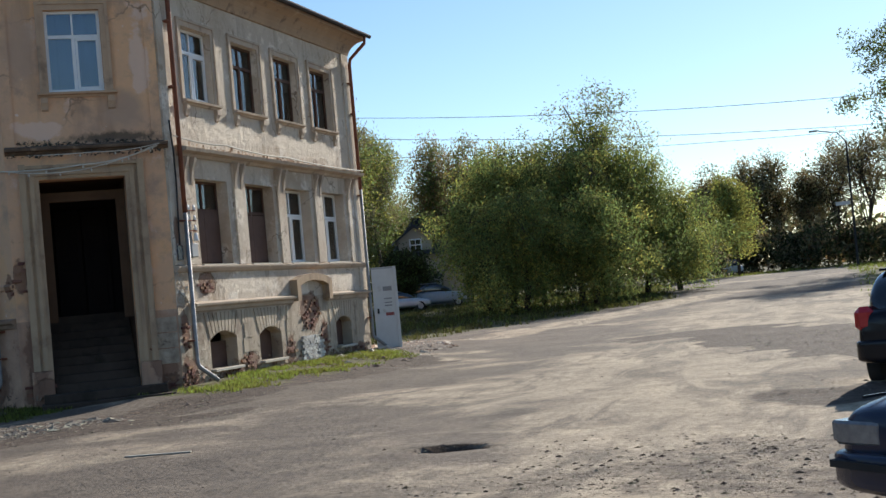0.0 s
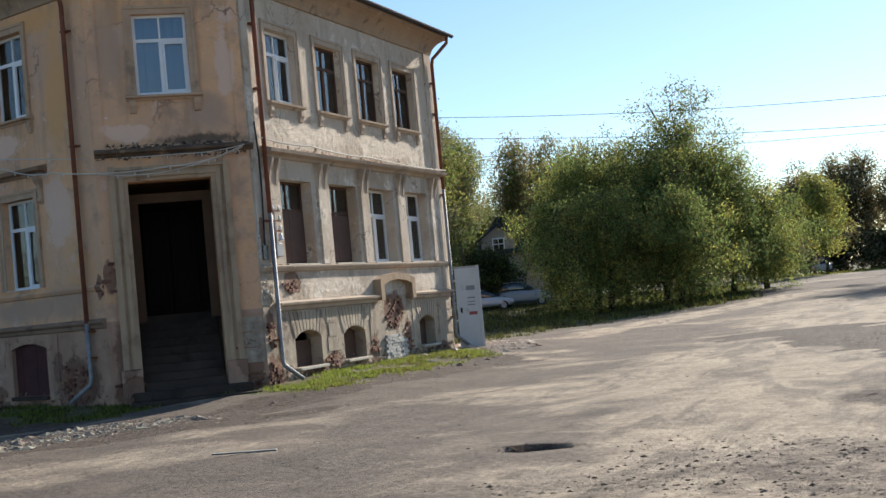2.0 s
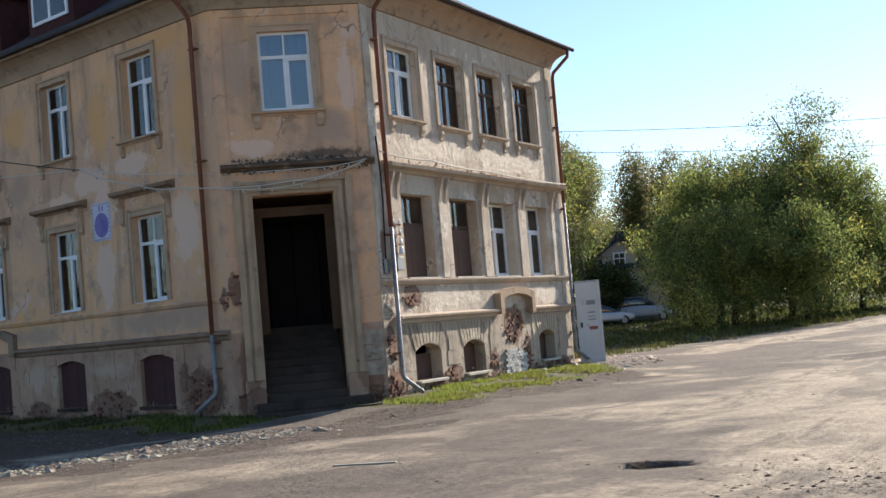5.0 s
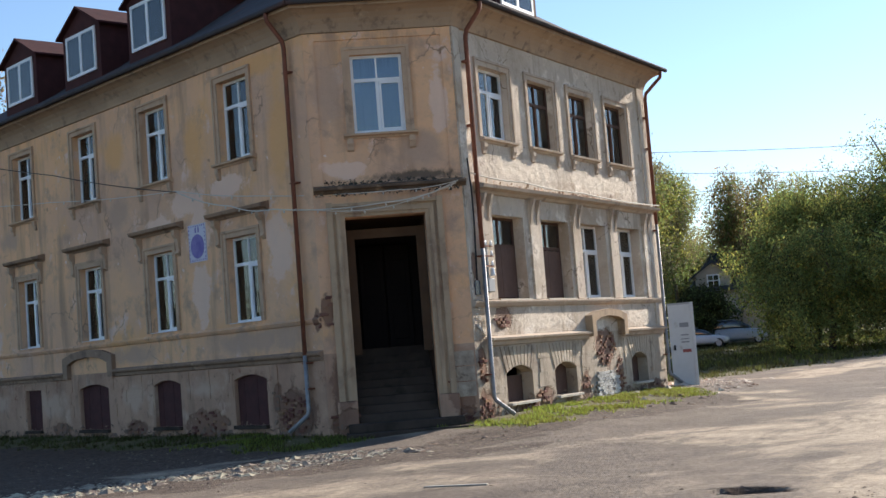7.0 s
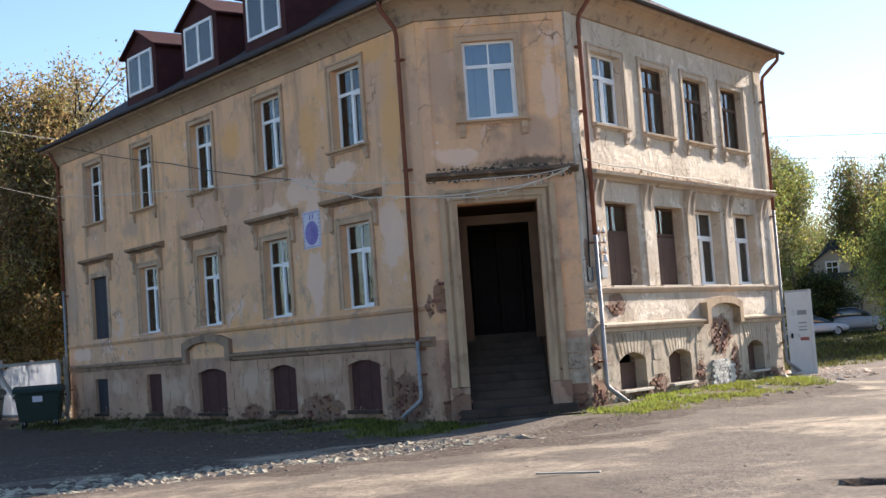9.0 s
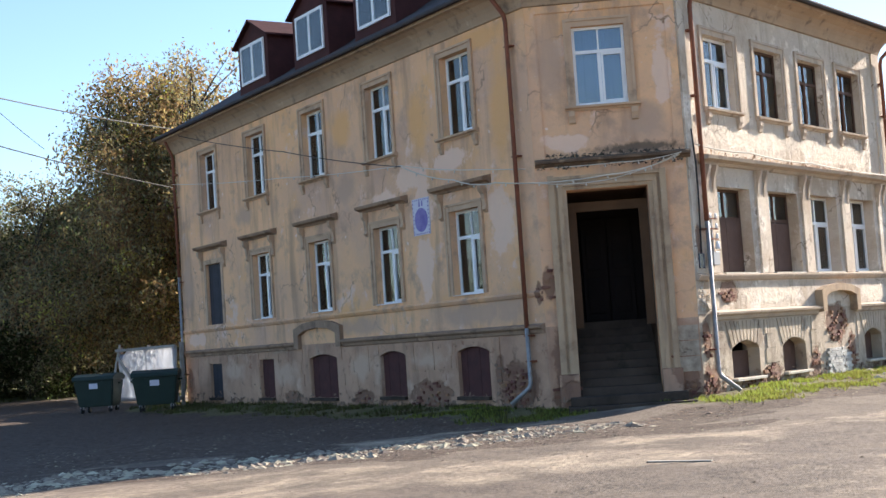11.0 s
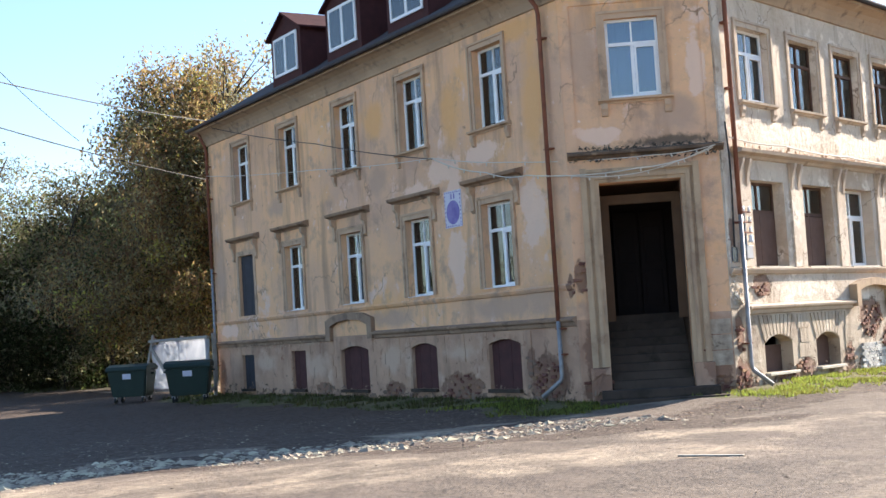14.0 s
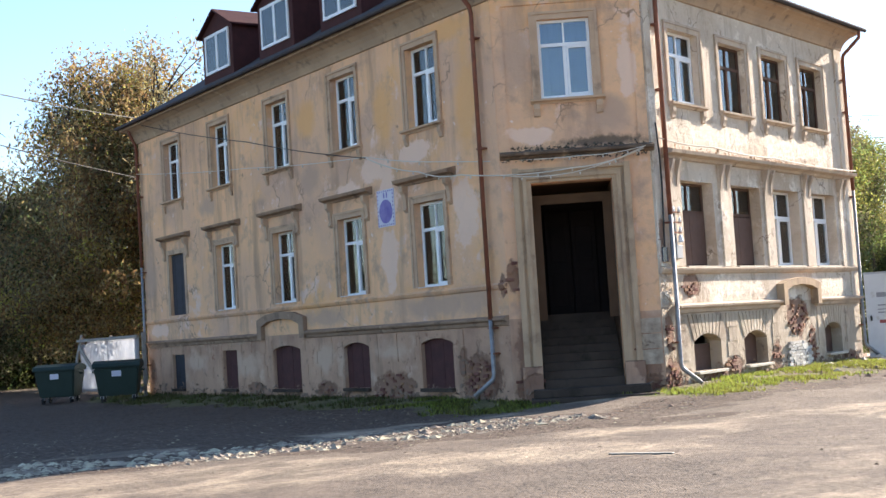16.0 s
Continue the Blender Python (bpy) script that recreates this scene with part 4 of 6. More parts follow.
def brick_patch(fr, cx, cz, rx, rz, seed, material=None):
    """Bare crumbling masonry where the plaster has come off, with single bricks standing proud."""
    rnd = random.Random(seed)
    BARE.append((fr, cx, cz, rx * 1.1, rz * 1.1))
    bm = bmesh.new()
    z, j = cz - rz * 1.4, 0
    while z < cz + rz * 1.4:
        x = cx - rx * 1.4 - (j % 2) * 0.13
        while x < cx + rx * 1.4:
            mx, mz = x + 0.125 - cx, z + 0.035 - cz
            if math.hypot(mx / rx, mz / rz) < 0.85 + 0.5 * noise.noise((x * 1.7, z * 1.7, seed)) and rnd.random() < 0.6:
                d, e = rnd.uniform(0.022, 0.05), rnd.uniform(0.0, 0.1)
                k = len(bm.verts)
                box(bm, x + 0.006 + e, x + 0.244 - rnd.uniform(0.0, 0.08), -d, 0.002, z + 0.004, z + 0.068)
                bm.verts.ensure_lookup_table()
                for v in bm.verts[k:]:
                    v.co += Vector((rnd.uniform(-0.02, 0.02), rnd.uniform(-0.012, 0.008), rnd.uniform(-0.014, 0.014)))
            x += 0.25
        z += 0.076
        j += 1
    part("bare_bricks", bm, material or M["brick"], building, m=fr, kind="stuff")


brick_patch(FB, 1.55, 2.28, 0.42, 0.26, 1)
brick_patch(FB, 7.42, 1.36, 0.70, 0.52, 2)
brick_patch(FB, 3.45, 0.20, 0.55, 0.28, 3)
brick_patch(FB, 5.95, 0.35, 0.32, 0.42, 5)
brick_patch(FB, 8.35, 0.55, 0.22, 0.6, 6)
brick_patch(FB, 0.35, 0.15, 0.42, 0.42, 7)
brick_patch(FB, 11.0, 0.05, 0.6, 0.2, 8)
brick_patch(FA, LA - 5.2, 0.12, 1.0, 0.42, 9)
brick_patch(FA, LA - 1.5, 0.30, 0.5, 0.6, 10)
brick_patch(FA, LA - 0.16, 2.55, 0.12, 0.30, 11)
brick_patch(FC, 0.13, 2.75, 0.13, 0.42, 12)
brick_patch(FC, 0.42, 0.15, 0.35, 0.32, 13)
brick_patch(FC, 2.84, 0.95, 0.15, 0.35, 14)
brick_patch(FC, 3.2, 0.0, 0.3, 0.28, 15)
brick_patch(FA, 0.45, 0.75, 0.2, 0.35, 16, M["mortar"])
for k, (fr, x, z, rx, rz) in enumerate(((FA, LA - 1.1, 0.35, 0.5, 0.45), (FA, LA - 1.95, 0.75, 0.18, 0.35), (FA, LA - 8.9, 0.1, 0.5, 0.2), (FA, LA - 13.6, 0.12, 0.6, 0.2), (FC, 0.5, 0.75, 0.16, 0.35), (FC, 2.9, 2.1, 0.08, 0.3), (FB, 0.3, 1.2, 0.2, 0.4), (FB, 0.22, 3.4, 0.14, 0.5), (FB, 2.4, 0.08, 0.6, 0.16))):
    brick_patch(fr, x, z, rx, rz, 30 + k, M["mortar"] if k % 2 else M["brick"])
for names, walls in ((("plaster", "plaster_base"), (FA, FC)), (("plaster_pale", "base_pale"), (FB, FC))):
    for nm in names:
        worn(M[nm], [q for q in BARE if q[0] in walls], (0.23, 0.125, 0.082), 3.2, 1.5, 0.10, 0.04)

bm = bmesh.new()
rnd = random.Random(3)
for j in range(10):
    for i in range(8):
        x = 6.62 + i * 0.21 + (j % 2) * 0.1
        if x < 8.02 - 0.25 * (j > 7):
            box(bm, x, x + 0.195, -rnd.uniform(0.05, 0.075), 0.002, -0.12 + j * 0.082, -0.12 + j * 0.082 + 0.074)
part("brick_infill", bm, M["brick_white"], building, "grey-white brick infill", m=FB, kind="stuff")

# black moss and crumbled plaster over the doorway ledge, torn edge of the hood course
def crumbs(fr, x0, x1, z0, z1, y0, y1, n, seed, material, size=0.05):
    rnd = random.Random(seed)
    bm = bmesh.new()
    for _ in range(n):
        x, k = rnd.uniform(x0, x1), size * rnd.uniform(0.4, 1.5)
        hz = (z1 - z0) * rnd.random() ** 2.6 * (0.45 + 0.9 * abs(noise.noise((x * 1.4, seed, 0))))
        y = rnd.uniform(y0, y1)
        c = Vector((x, y, z0 + hz))
        vs = [bm.verts.new(c + Vector((rnd.uniform(-1, 1) * k * 1.3, rnd.uniform(-0.4, 0.4) * k, rnd.uniform(-1, 1) * k))) for _ in range(4)]
        for f in ((0, 1, 2), (0, 2, 3), (0, 3, 1), (1, 3, 2)):
            bm.faces.new([vs[i] for i in f])
    bmesh.ops.recalc_face_normals(bm, faces=bm.faces[:])
    part("crumbled_edge", bm, material, building, m=fr, kind="stuff")


crumbs(FC, 0.3, 3.48, 5.60, 5.80, -0.06, 0.0, 420, 1, M["moss"], 0.03)
crumbs(FC, 0.05, 3.5, 5.38, 5.5, -0.22, -0.05, 120, 2, M["moss"], 0.035)
crumbs(FB, 0.6, LB - 0.2, 5.54, 5.68, -0.30, -0.02, 260, 3, M["trim"], 0.05)
crumbs(FB, 0.2, LB - 0.2, -0.05, 0.45, -0.06, 0.0, 420, 4, M["mortar"], 0.08)
crumbs(FA, 0.2, LA - 0.2, -0.1, 0.4, -0.06, 0.0, 520, 5, M["mortar"], 0.08)
crumbs(FC, 0.0, CW, -0.3, 0.3, -0.2, -0.02, 160, 6, M["mortar"], 0.07)
crumbs(FA, 0.2, LA - 13.2, 1.55, 1.66, -0.12, -0.02, 160, 7, M["trim"], 0.04)
crumbs(FB, 0.1, 0.55, 1.9, 6.2, -0.05, 0.0, 160, 8, M["lime"], 0.06)

# ---- doorway and steps ----
for s, x in ((-1, 0.70), (1, 2.58)):
    for k, (d0, d1, pr) in enumerate(((0.004, 0.10, 0.06), (0.10, 0.20, 0.10), (0.20, 0.28, 0.05), (0.28, 0.42, 0.12))):
        a, b = sorted((x + s * d0, x + s * d1))
        part("door_jamb", bx(a, b, -pr, 0.003, 0.62, 4.87 + d1 * 0.85), M["jamb"], building, m=FC)
    a, b = sorted((x + s * 0.004, x + s * 0.47))
    part("jamb_plinth", bx(a, b, -0.16, 0.003, -0.6, 0.61, 0.015), M["plaster_base"], building, m=FC)
for d0, d1, pr in ((0.004, 0.10, 0.062), (0.10, 0.20, 0.102), (0.20, 0.30, 0.055), (0.30, 0.38, 0.122)):
    part("door_head", bx(0.70 - d1, 2.58 + d1, -pr, 0.002, 4.872 + d0 * 0.85, 4.87 + d1 * 0.85), M["jamb"], building, m=FC)
for k in range(2):
    z = -0.10 + k * 0.19
    part("step", bx(0.45 - 0.06 * (1 - k), 3.10 + 0.15 * (1 - k), -0.95 + k * 0.36, 0.0, FLAT - 0.35 if k == 0 else z - 0.19, z, 0.012), M["stone"], building, "worn stone step", m=FC)
NSTEP, TREAD, RISE = 9, 0.28, 0.19
for k in range(NSTEP):
    z = 0.28 + k * RISE
    part("step", bx(0.72, 2.56, 0.0 + k * TREAD, 2.9, z - RISE, z - 0.002), M["stone"], building, m=FC)
TOPZ = 0.28 + (NSTEP - 1) * RISE
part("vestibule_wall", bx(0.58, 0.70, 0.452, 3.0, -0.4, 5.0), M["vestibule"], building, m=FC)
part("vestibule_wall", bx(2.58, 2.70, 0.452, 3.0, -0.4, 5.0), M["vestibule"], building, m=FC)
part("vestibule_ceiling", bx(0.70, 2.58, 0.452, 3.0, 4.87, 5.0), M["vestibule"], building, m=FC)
# back wall and door leaves carry the doorway's darkness in their colour
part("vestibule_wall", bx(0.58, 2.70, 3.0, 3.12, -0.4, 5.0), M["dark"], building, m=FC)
part("inner_frame", u_shape(0.74, 0.94, 2.76, 2.98, 0.75, 0.9), M["vestibule"], building, m=FC @ Matrix.Translation((1.64, 0, TOPZ - 0.14)))
for s in (-1, 1):
    leaf = part("door_leaf", bx(-0.31, 0.31, 0, 0.05, 0, 2.6, 0.01), M["dark"], building, "wooden double door coloured near-black for the shade", m=FC @ Matrix.Translation((1.64 + s * 0.33, 2.86, TOPZ)))
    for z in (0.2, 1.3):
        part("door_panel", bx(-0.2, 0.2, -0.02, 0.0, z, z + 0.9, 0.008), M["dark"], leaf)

# ---- pipes ----
def downpipe(fr, x, z_split, z_top, label, swan=0.6, kick=0.35, top_m="rust", low_m="zinc", z_low=0.35, shoe=0.25):
    pipe = part("downpipe", tube(bmesh.new(), [(x, -swan, z_top), (x, -swan + 0.02, z_top - 0.18), (x, -0.18, z_top - 0.62), (x, -0.14, z_top - 0.8), (x, -0.14, z_split)], 0.056), M[top_m], building, label, m=fr, smooth=True)
    part("lower_pipe", tube(bmesh.new(), [(x, -0.14, z_split + 0.05), (x, -0.14, z_low + 0.1), (x + shoe * 0.08, -0.17, z_low), (x + shoe, -0.17 - kick, z_low - 0.36)], 0.052), M[low_m], pipe, "galvanised lower pipe with kicked-out shoe", smooth=True)
    for z in (z_low + 0.6, z_split - 0.2, (z_split + z_top) / 2, z_top - 1.4):
        part("pipe_clamp", bx(x - 0.12, x + 0.12, -0.155, 0.0, z, z + 0.035), M[top_m], pipe)
    return pipe


downpipe(FA, LA - 0.56, 1.75, 9.85, "rusty brown downpipe", shoe=-0.3)
downpipe(FB, 0.50, 3.95, 9.85, "rusty brown downpipe")
downpipe(FB, LB - 0.12, 5.0, 9.75, "rusty brown downpipe at the far corner", swan=0.72)
downpipe(FA, 0.10, 4.6, 9.85, "thin grey downpipe at the far corner", top_m="rust", swan=0.4)

# ---- dormers ----
def dormer(fr, x, y, w, z0, zw0, zw1, apex):
    d = part("dormer", prism(bmesh.new(), [(-w / 2, z0), (w / 2, z0), (w / 2, zw1 + 0.14), (0, apex - 0.08), (-w / 2, zw1 + 0.14)], 0.0, 3.2), M["dormer"], building, "maroon clad gabled roof dormer", m=fr @ Matrix.Translation((x, y, 0)))
    for s in (-1, 1):
        part("dormer_roof", prism(bmesh.new(), [(0.0, apex), (s * (w / 2 + 0.18), zw1 + 0.06), (s * (w / 2 + 0.18), zw1 + 0.0), (0.0, apex - 0.07)], -0.16, 3.2), M["dormer"], d)
    ww, h = w - 0.5, zw1 - zw0
    bm = bmesh.new()
    for a, b, c, e in ((-ww / 2, -ww / 2 + 0.09, 0, h), (ww / 2 - 0.09, ww / 2, 0, h), (-0.06, 0.06, 0.09, h - 0.09), (-ww / 2 + 0.09, ww / 2 - 0.09, 0, 0.09), (-ww / 2 + 0.09, ww / 2 - 0.09, h - 0.09, h)):
        box(bm, a, b, -0.05, 0.02, c, e)
    part("frame", bm, M["pvc"], d, "white plastic window frame", m=Matrix.Translation((0, 0, zw0)))
    part("curtain", curtain(ww - 0.2, h - 0.1, int(x * 3)), M["curtain_white"], d, m=Matrix.Translation((0, -0.014 + 0.0, zw0 + 0.05)) @ Matrix.Diagonal((1, 0.15, 1, 1)))
    for a, b in ((-ww / 2 + 0.09, -0.06), (0.06, ww / 2 - 0.09)):
        p = part("pane", bx(a, b, -0.035, -0.03, zw0 + 0.09, zw1 - 0.09), M["glass"], d)
        p.visible_shadow = False


for x in (LA - 15.80, LA - 11.52, LA - 7.50):
    dormer(FA, x, 0.32, 2.35, 10.30, 10.72, 12.05, 12.85)
dormer(FB, 4.3, 0.32, 2.35, 10.30, 10.50, 11.85, 12.65)

# ---- small fixtures on the walls ----
sgn = part("wall_sign", bx(0.0, 0.84, -0.02, 0.003, 0.0, 0.98), M["sign_white"], None, m=Matrix.Translation((CA.x, CA.y, FLAT)) @ FA @ Matrix.Translation((LA - 5.55, 0, 4.42)))
tagged(sgn, "faded violet and white sheet sign fixed to the plaster", "sign")
part("print_field", prism(bmesh.new(), [(0.42 + 0.33 * math.cos(a), 0.40 + 0.32 * math.sin(a)) for a in (math.pi * i / 10 for i in range(20))], -0.026, -0.021), M["sign_purple"], sgn)
for i in range(2):
    part("print_bar", bx(0.33 + i * 0.14, 0.39 + i * 0.14, -0.026, -0.021, 0.76, 0.90), M["sign_purple"], sgn)
for i in range(8):
    for z in (0.02, 0.92):
        part("print_tooth", prism(bmesh.new(), [(0.02 + i * 0.105, z), (0.08 + i * 0.105, z), (0.05 + i * 0.105, z + 0.05)], -0.026, -0.021), M["sign_purple"], sgn)
    for x in (0.015, 0.775):
        part("print_tooth", prism(bmesh.new(), [(x, 0.08 + i * 0.105), (x + 0.05, 0.11 + i * 0.105), (x, 0.14 + i * 0.105)], -0.026, -0.021), M["sign_purple"], sgn)


def world_of(fr, x, y, z):
    return Matrix.Translation((CA.x, CA.y, FLAT)) @ fr @ Vector((x, y, z))


def cable(name, pts, r, material, label, bulbs=None, steps=10, sag=0.0):
    path = []
    for p, q in zip(pts, pts[1:]):
        for i in range(steps):
            t = i / steps
            v = p.lerp(q, t)
            v.z -= sag * 4 * t * (1 - t)
            path.append(v)
    path.append(pts[-1])
    ob = part(name, tube(bmesh.new(), path, r, 5), material, None)
    tagged(ob, label, "cable")
    if bulbs:
        for i in range(3, len(path), bulbs):
            p = path[i]
            b = bmesh.new()
            bmesh.ops.create_icosphere(b, subdivisions=1, radius=0.024)
            for v in b.verts:
                v.co.z *= 1.5
                v.co += p + Vector((0, 0, -0.05))
            part("bulb", b, M["cable_pale"], ob)
    return ob


cable("string_light", [world_of(FA, 1.4, -0.4, 9.75), world_of(FA, LA - 12.2, -0.5, 7.75), world_of(FA, LA - 5.2, -0.5, 6.25)], 0.014, M["cable"], "thin dark cable slung across the facade", sag=0.06)
cable("string_light", [world_of(FA, LA - 5.2, -0.5, 6.25), world_of(FA, LA - 2.7, -0.5, 5.55), world_of(FA, LA - 0.8, -0.6, 5.22), world_of(FC, 1.66, -0.6, 5.10), world_of(FC, 3.35, -0.15, 5.5)], 0.016, M["cable_pale"], "sagging pale string of fairy lights on the facade", bulbs=3, sag=0.08)
cable("string_light", [world_of(FA, 0.2, -0.2, 8.1), world_of(FA, LA - 12.3, -0.5, 6.95), world_of(FA, LA - 5.2, -0.5, 6.28), world_of(FA, LA - 1.4, -0.6, 5.62), world_of(FC, 1.95, -0.6, 5.37), world_of(FC, 3.4, -0.2, 5.55)], 0.011, M["cable_pale"], "pale string of fairy lights slung across the facade", bulbs=4, sag=0.05)
cable("string_light", [world_of(FC, 0.0, -0.5, 5.05), world_of(FC, 1.66, -0.55, 5.0), world_of(FC, 3.4, -0.2, 5.55)], 0.012, M["cable_pale"], "pale string of fairy lights over the doorway", bulbs=4, sag=0.06)
cable("wall_cable", [world_of(FB, 0.3, -0.12, 5.75), world_of(FB, 2.5, -0.34, 5.66), world_of(FB, 6.0, -0.34, 5.60), world_of(FB, LB - 0.3, -0.34, 5.56)], 0.02, M["cable_pale"], "loose pale cable lying along the hood course", sag=0.05)
cable("wall_cable", [world_of(FB, 0.15, -0.12, 6.1), world_of(FB, 0.2, -0.14, 5.3), world_of(FB, 0.28, -0.1, 4.6), world_of(FB, 0.2, -0.1, 3.2)], 0.022, M["cable"], "tangled dark cable at the corner", sag=0.0)
fix = tagged(empty("wall_bracket", Matrix.Translation((CA.x, CA.y, FLAT)) @ FB @ Matrix.Translation((0.78, -0.05, 2.9))), "old cable bracket with white insulators and grey box", "cable bracket")
part("upright", bx(-0.02, 0.02, -0.06, 0.05, 0.0, 1.25), M["panel_grey"], fix)
for k, z in enumerate((0.62, 0.86, 1.10)):
    part("cross_arm", bx(-0.30 + 0.06 * k, 0.22, -0.09, -0.06, z, z + 0.035), M["rust"], fix)
    for x in (-0.24 + 0.06 * k, 0.17):
        part("insulator", tube(bmesh.new(), [(x, -0.075, z + 0.03), (x, -0.075, z + 0.09), (x, -0.075, z + 0.15)], 0.045, 10, 0.025), M["pvc"], fix, "white porcelain insulator", smooth=True)
part("junction_box", bx(-0.14, 0.16, -0.12, 0.05, 0.02, 0.34, 0.015), M["panel_grey"], fix, "pale grey box")
part("lamp_globe", tube(bmesh.new(), [(0.08, -0.12, 0.40), (0.08, -0.12, 0.45), (0.08, -0.12, 0.53), (0.08, -0.12, 0.58)], 0.07, 12, 0.04), M["pvc"], fix, "white glass globe", smooth=True)
plate = tagged(part("number_plate", bx(0, 0.24, -0.03, 0.0, 0, 0.34, 0.006), M["paint_blue"], None, m=Matrix.Translation((CA.x, CA.y, FLAT)) @ FB @ Matrix.Translation((0.12, -0.055, 2.85))), "small dark blue enamel plate on the corner", "plate")


# ---- trees and shrubs ----
def polar(az, d):
    return d * math.cos(radians(az)), d * math.sin(radians(az))


def leaf_mesh(name, centres, per, sigma, size, mats, weights, seed, droop=0.0, ground=None):
    """Many small rhombic leaves scattered round the clump centres."""
    rng = np.random.default_rng(seed)
    c = np.repeat(np.asarray(centres, float), per, axis=0)
    n = len(c)
    c = c + rng.normal(size=(n, 3)) * np.asarray(sigma)
    c[:, 2] -= np.abs(rng.normal(size=n)) * droop
    if ground is not None:
        c[:, 2] = np.maximum(c[:, 2], ground + 0.1)
    u = rng.normal(size=(n, 3))
    u[:, 2] -= droop * 1.5
    u /= np.linalg.norm(u, axis=1)[:, None]
    v = np.cross(u, rng.normal(size=(n, 3)))
    v /= np.linalg.norm(v, axis=1)[:, None]
    s = size * rng.uniform(0.6, 1.4, (n, 1))
    k = 0.42
    pts = np.stack([c - u * s, c + v * s * k, c + u * s, c - v * s * k], 1).reshape(-1, 3)
    me = bpy.data.meshes.new(name)
    me.from_pydata(pts.tolist(), [], np.arange(4 * n).reshape(n, 4).tolist())
    for m in mats:
        me.materials.append(m)
    idx = rng.choice(len(mats), n // per + 1, p=weights).repeat(per)[:n]
    flip = rng.random(n) < 0.3
    idx[flip] = rng.choice(len(mats), int(flip.sum()), p=weights)
    me.polygons.foreach_set("material_index", idx.astype(np.int32))
    return me


def tree(x, y, h, r, clumps, per, size, mats, weights, seed, label, low=0.25, sigma=0.5, droop=0.0, trunk_r=0.2, limbs=9, name="tree", z=None, top_thin=False, category="tree", lean=0.0, squash=1.0):
    rnd = random.Random(seed)
    z = ground_z(x, y) - 0.05 if z is None else z
    t = tagged(empty(name, Matrix.Translation((x, y, z))), label, category)
    bm = bmesh.new()
    kink = [Vector((rnd.uniform(-0.03, 0.03) * h * i + lean * i * h * 0.2, rnd.uniform(-0.03, 0.03) * h * i, h * 0.9 * i / 4)) for i in range(5)]
    tube(bm, kink, trunk_r, 8, trunk_r * 0.2)
    part("trunk", bm, M["bark"], t, smooth=True)
    tips = []
    cz, rz = h * (low + 1) / 2, h * (1 - low) / 2
    def in_crown():
        while True:
            p = Vector((rnd.uniform(-1, 1), rnd.uniform(-1, 1), rnd.uniform(-1, 1)))
            if 0.35 < p.length < 1 + 0.12 * rnd.random():
                # the outline swells and shrinks
                k = 0.76 + 1.05 * noise.noise(p.normalized() * 2.7 + Vector((seed, seed * 0.3, 0))) + (0.22 if rnd.random() < 0.12 else 0.0)
                w = 1.0 if p.z < 0.1 else 1.0 - 0.45 * p.z
                return Vector((p.x * r * k * w, p.y * r * k * squash * w, cz + p.z * rz * min(1, k + 0.15)))
    for i in range(limbs):
        f = rnd.uniform(0.15, 0.85)
        a = kink[int(f * 4)].lerp(kink[int(f * 4) + 1], f * 4 - int(f * 4))
        b = in_crown()
        b.z = max(b.z, a.z + 0.1 * h)
        mid = a.lerp(b, 0.5) + Vector((rnd.uniform(-0.3, 0.3), rnd.uniform(-0.3, 0.3), 0.06 * h))
        bm = tube(bmesh.new(), [a, mid, b], trunk_r * 0.42 * (1.1 - f), 5, 0.015)
        for j in range(4):
            p = a.lerp(b, rnd.uniform(0.4, 0.95))
            e = p + Vector((rnd.uniform(-1, 1), rnd.uniform(-1, 1), rnd.uniform(0.1, 1.2))) * r * 0.32
            tube(bm, [p, p.lerp(e, 0.5) + Vector((0, 0, 0.1)), e], trunk_r * 0.14, 4, 0.008)
            tips.append(e)
        part("limb", bm, M["bark"], t)
        tips.append(b)
    cs = [in_crown() for _ in range(max(0, clumps - len(tips)))] + tips
    me = leaf_mesh("crown", [tuple(p) for p in cs], per, (sigma, sigma, sigma * 0.8), size, mats, weights, seed, droop, 0.0)
    crown = new("crown", me)
    crown.parent = t
    return t


G, Y, BR, DK, GR = M["leaf_green"], M["leaf_yellow"], M["leaf_brown"], M["leaf_dark"], M["leaf_grey"]
# last entry is an added tree, hidden behind the rest, to shade the verge
THICKET = ((123.4, 76, 8.0, 2.2), (122.4, 77, 9.9, 3.2), (121.0, 79, 10.0, 3.7), (119.4, 78, 10.2, 3.8), (117.9, 80, 11.6, 3.6), (116.6, 82, 8.8, 3.3), (115.2, 84, 6.6, 2.8), (121.8, 71, 7.0, 3.0), (118.8, 72, 6.6, 3.0), (122.2, 89, 11.0, 3.4))
for k, (az, d, h, r) in enumerate(THICKET):
    x, y = polar(az, d)
    tree(x, y, h, r * 1.12, 260, 140, 0.076, [G, Y, DK], [0.70, 0.24, 0.06], 100 + k, "leafy green willow beginning to turn yellow", low=0.06, sigma=0.36, droop=0.5, trunk_r=0.2, limbs=14)
x, y = polar(118.3, 81.5)
tree(x, y, 13.4, 3.6, 130, 34, 0.09, [GR, G], [0.5, 0.5], 131, "sparse grey-green poplar rising behind the willows", low=0.45, sigma=0.35)
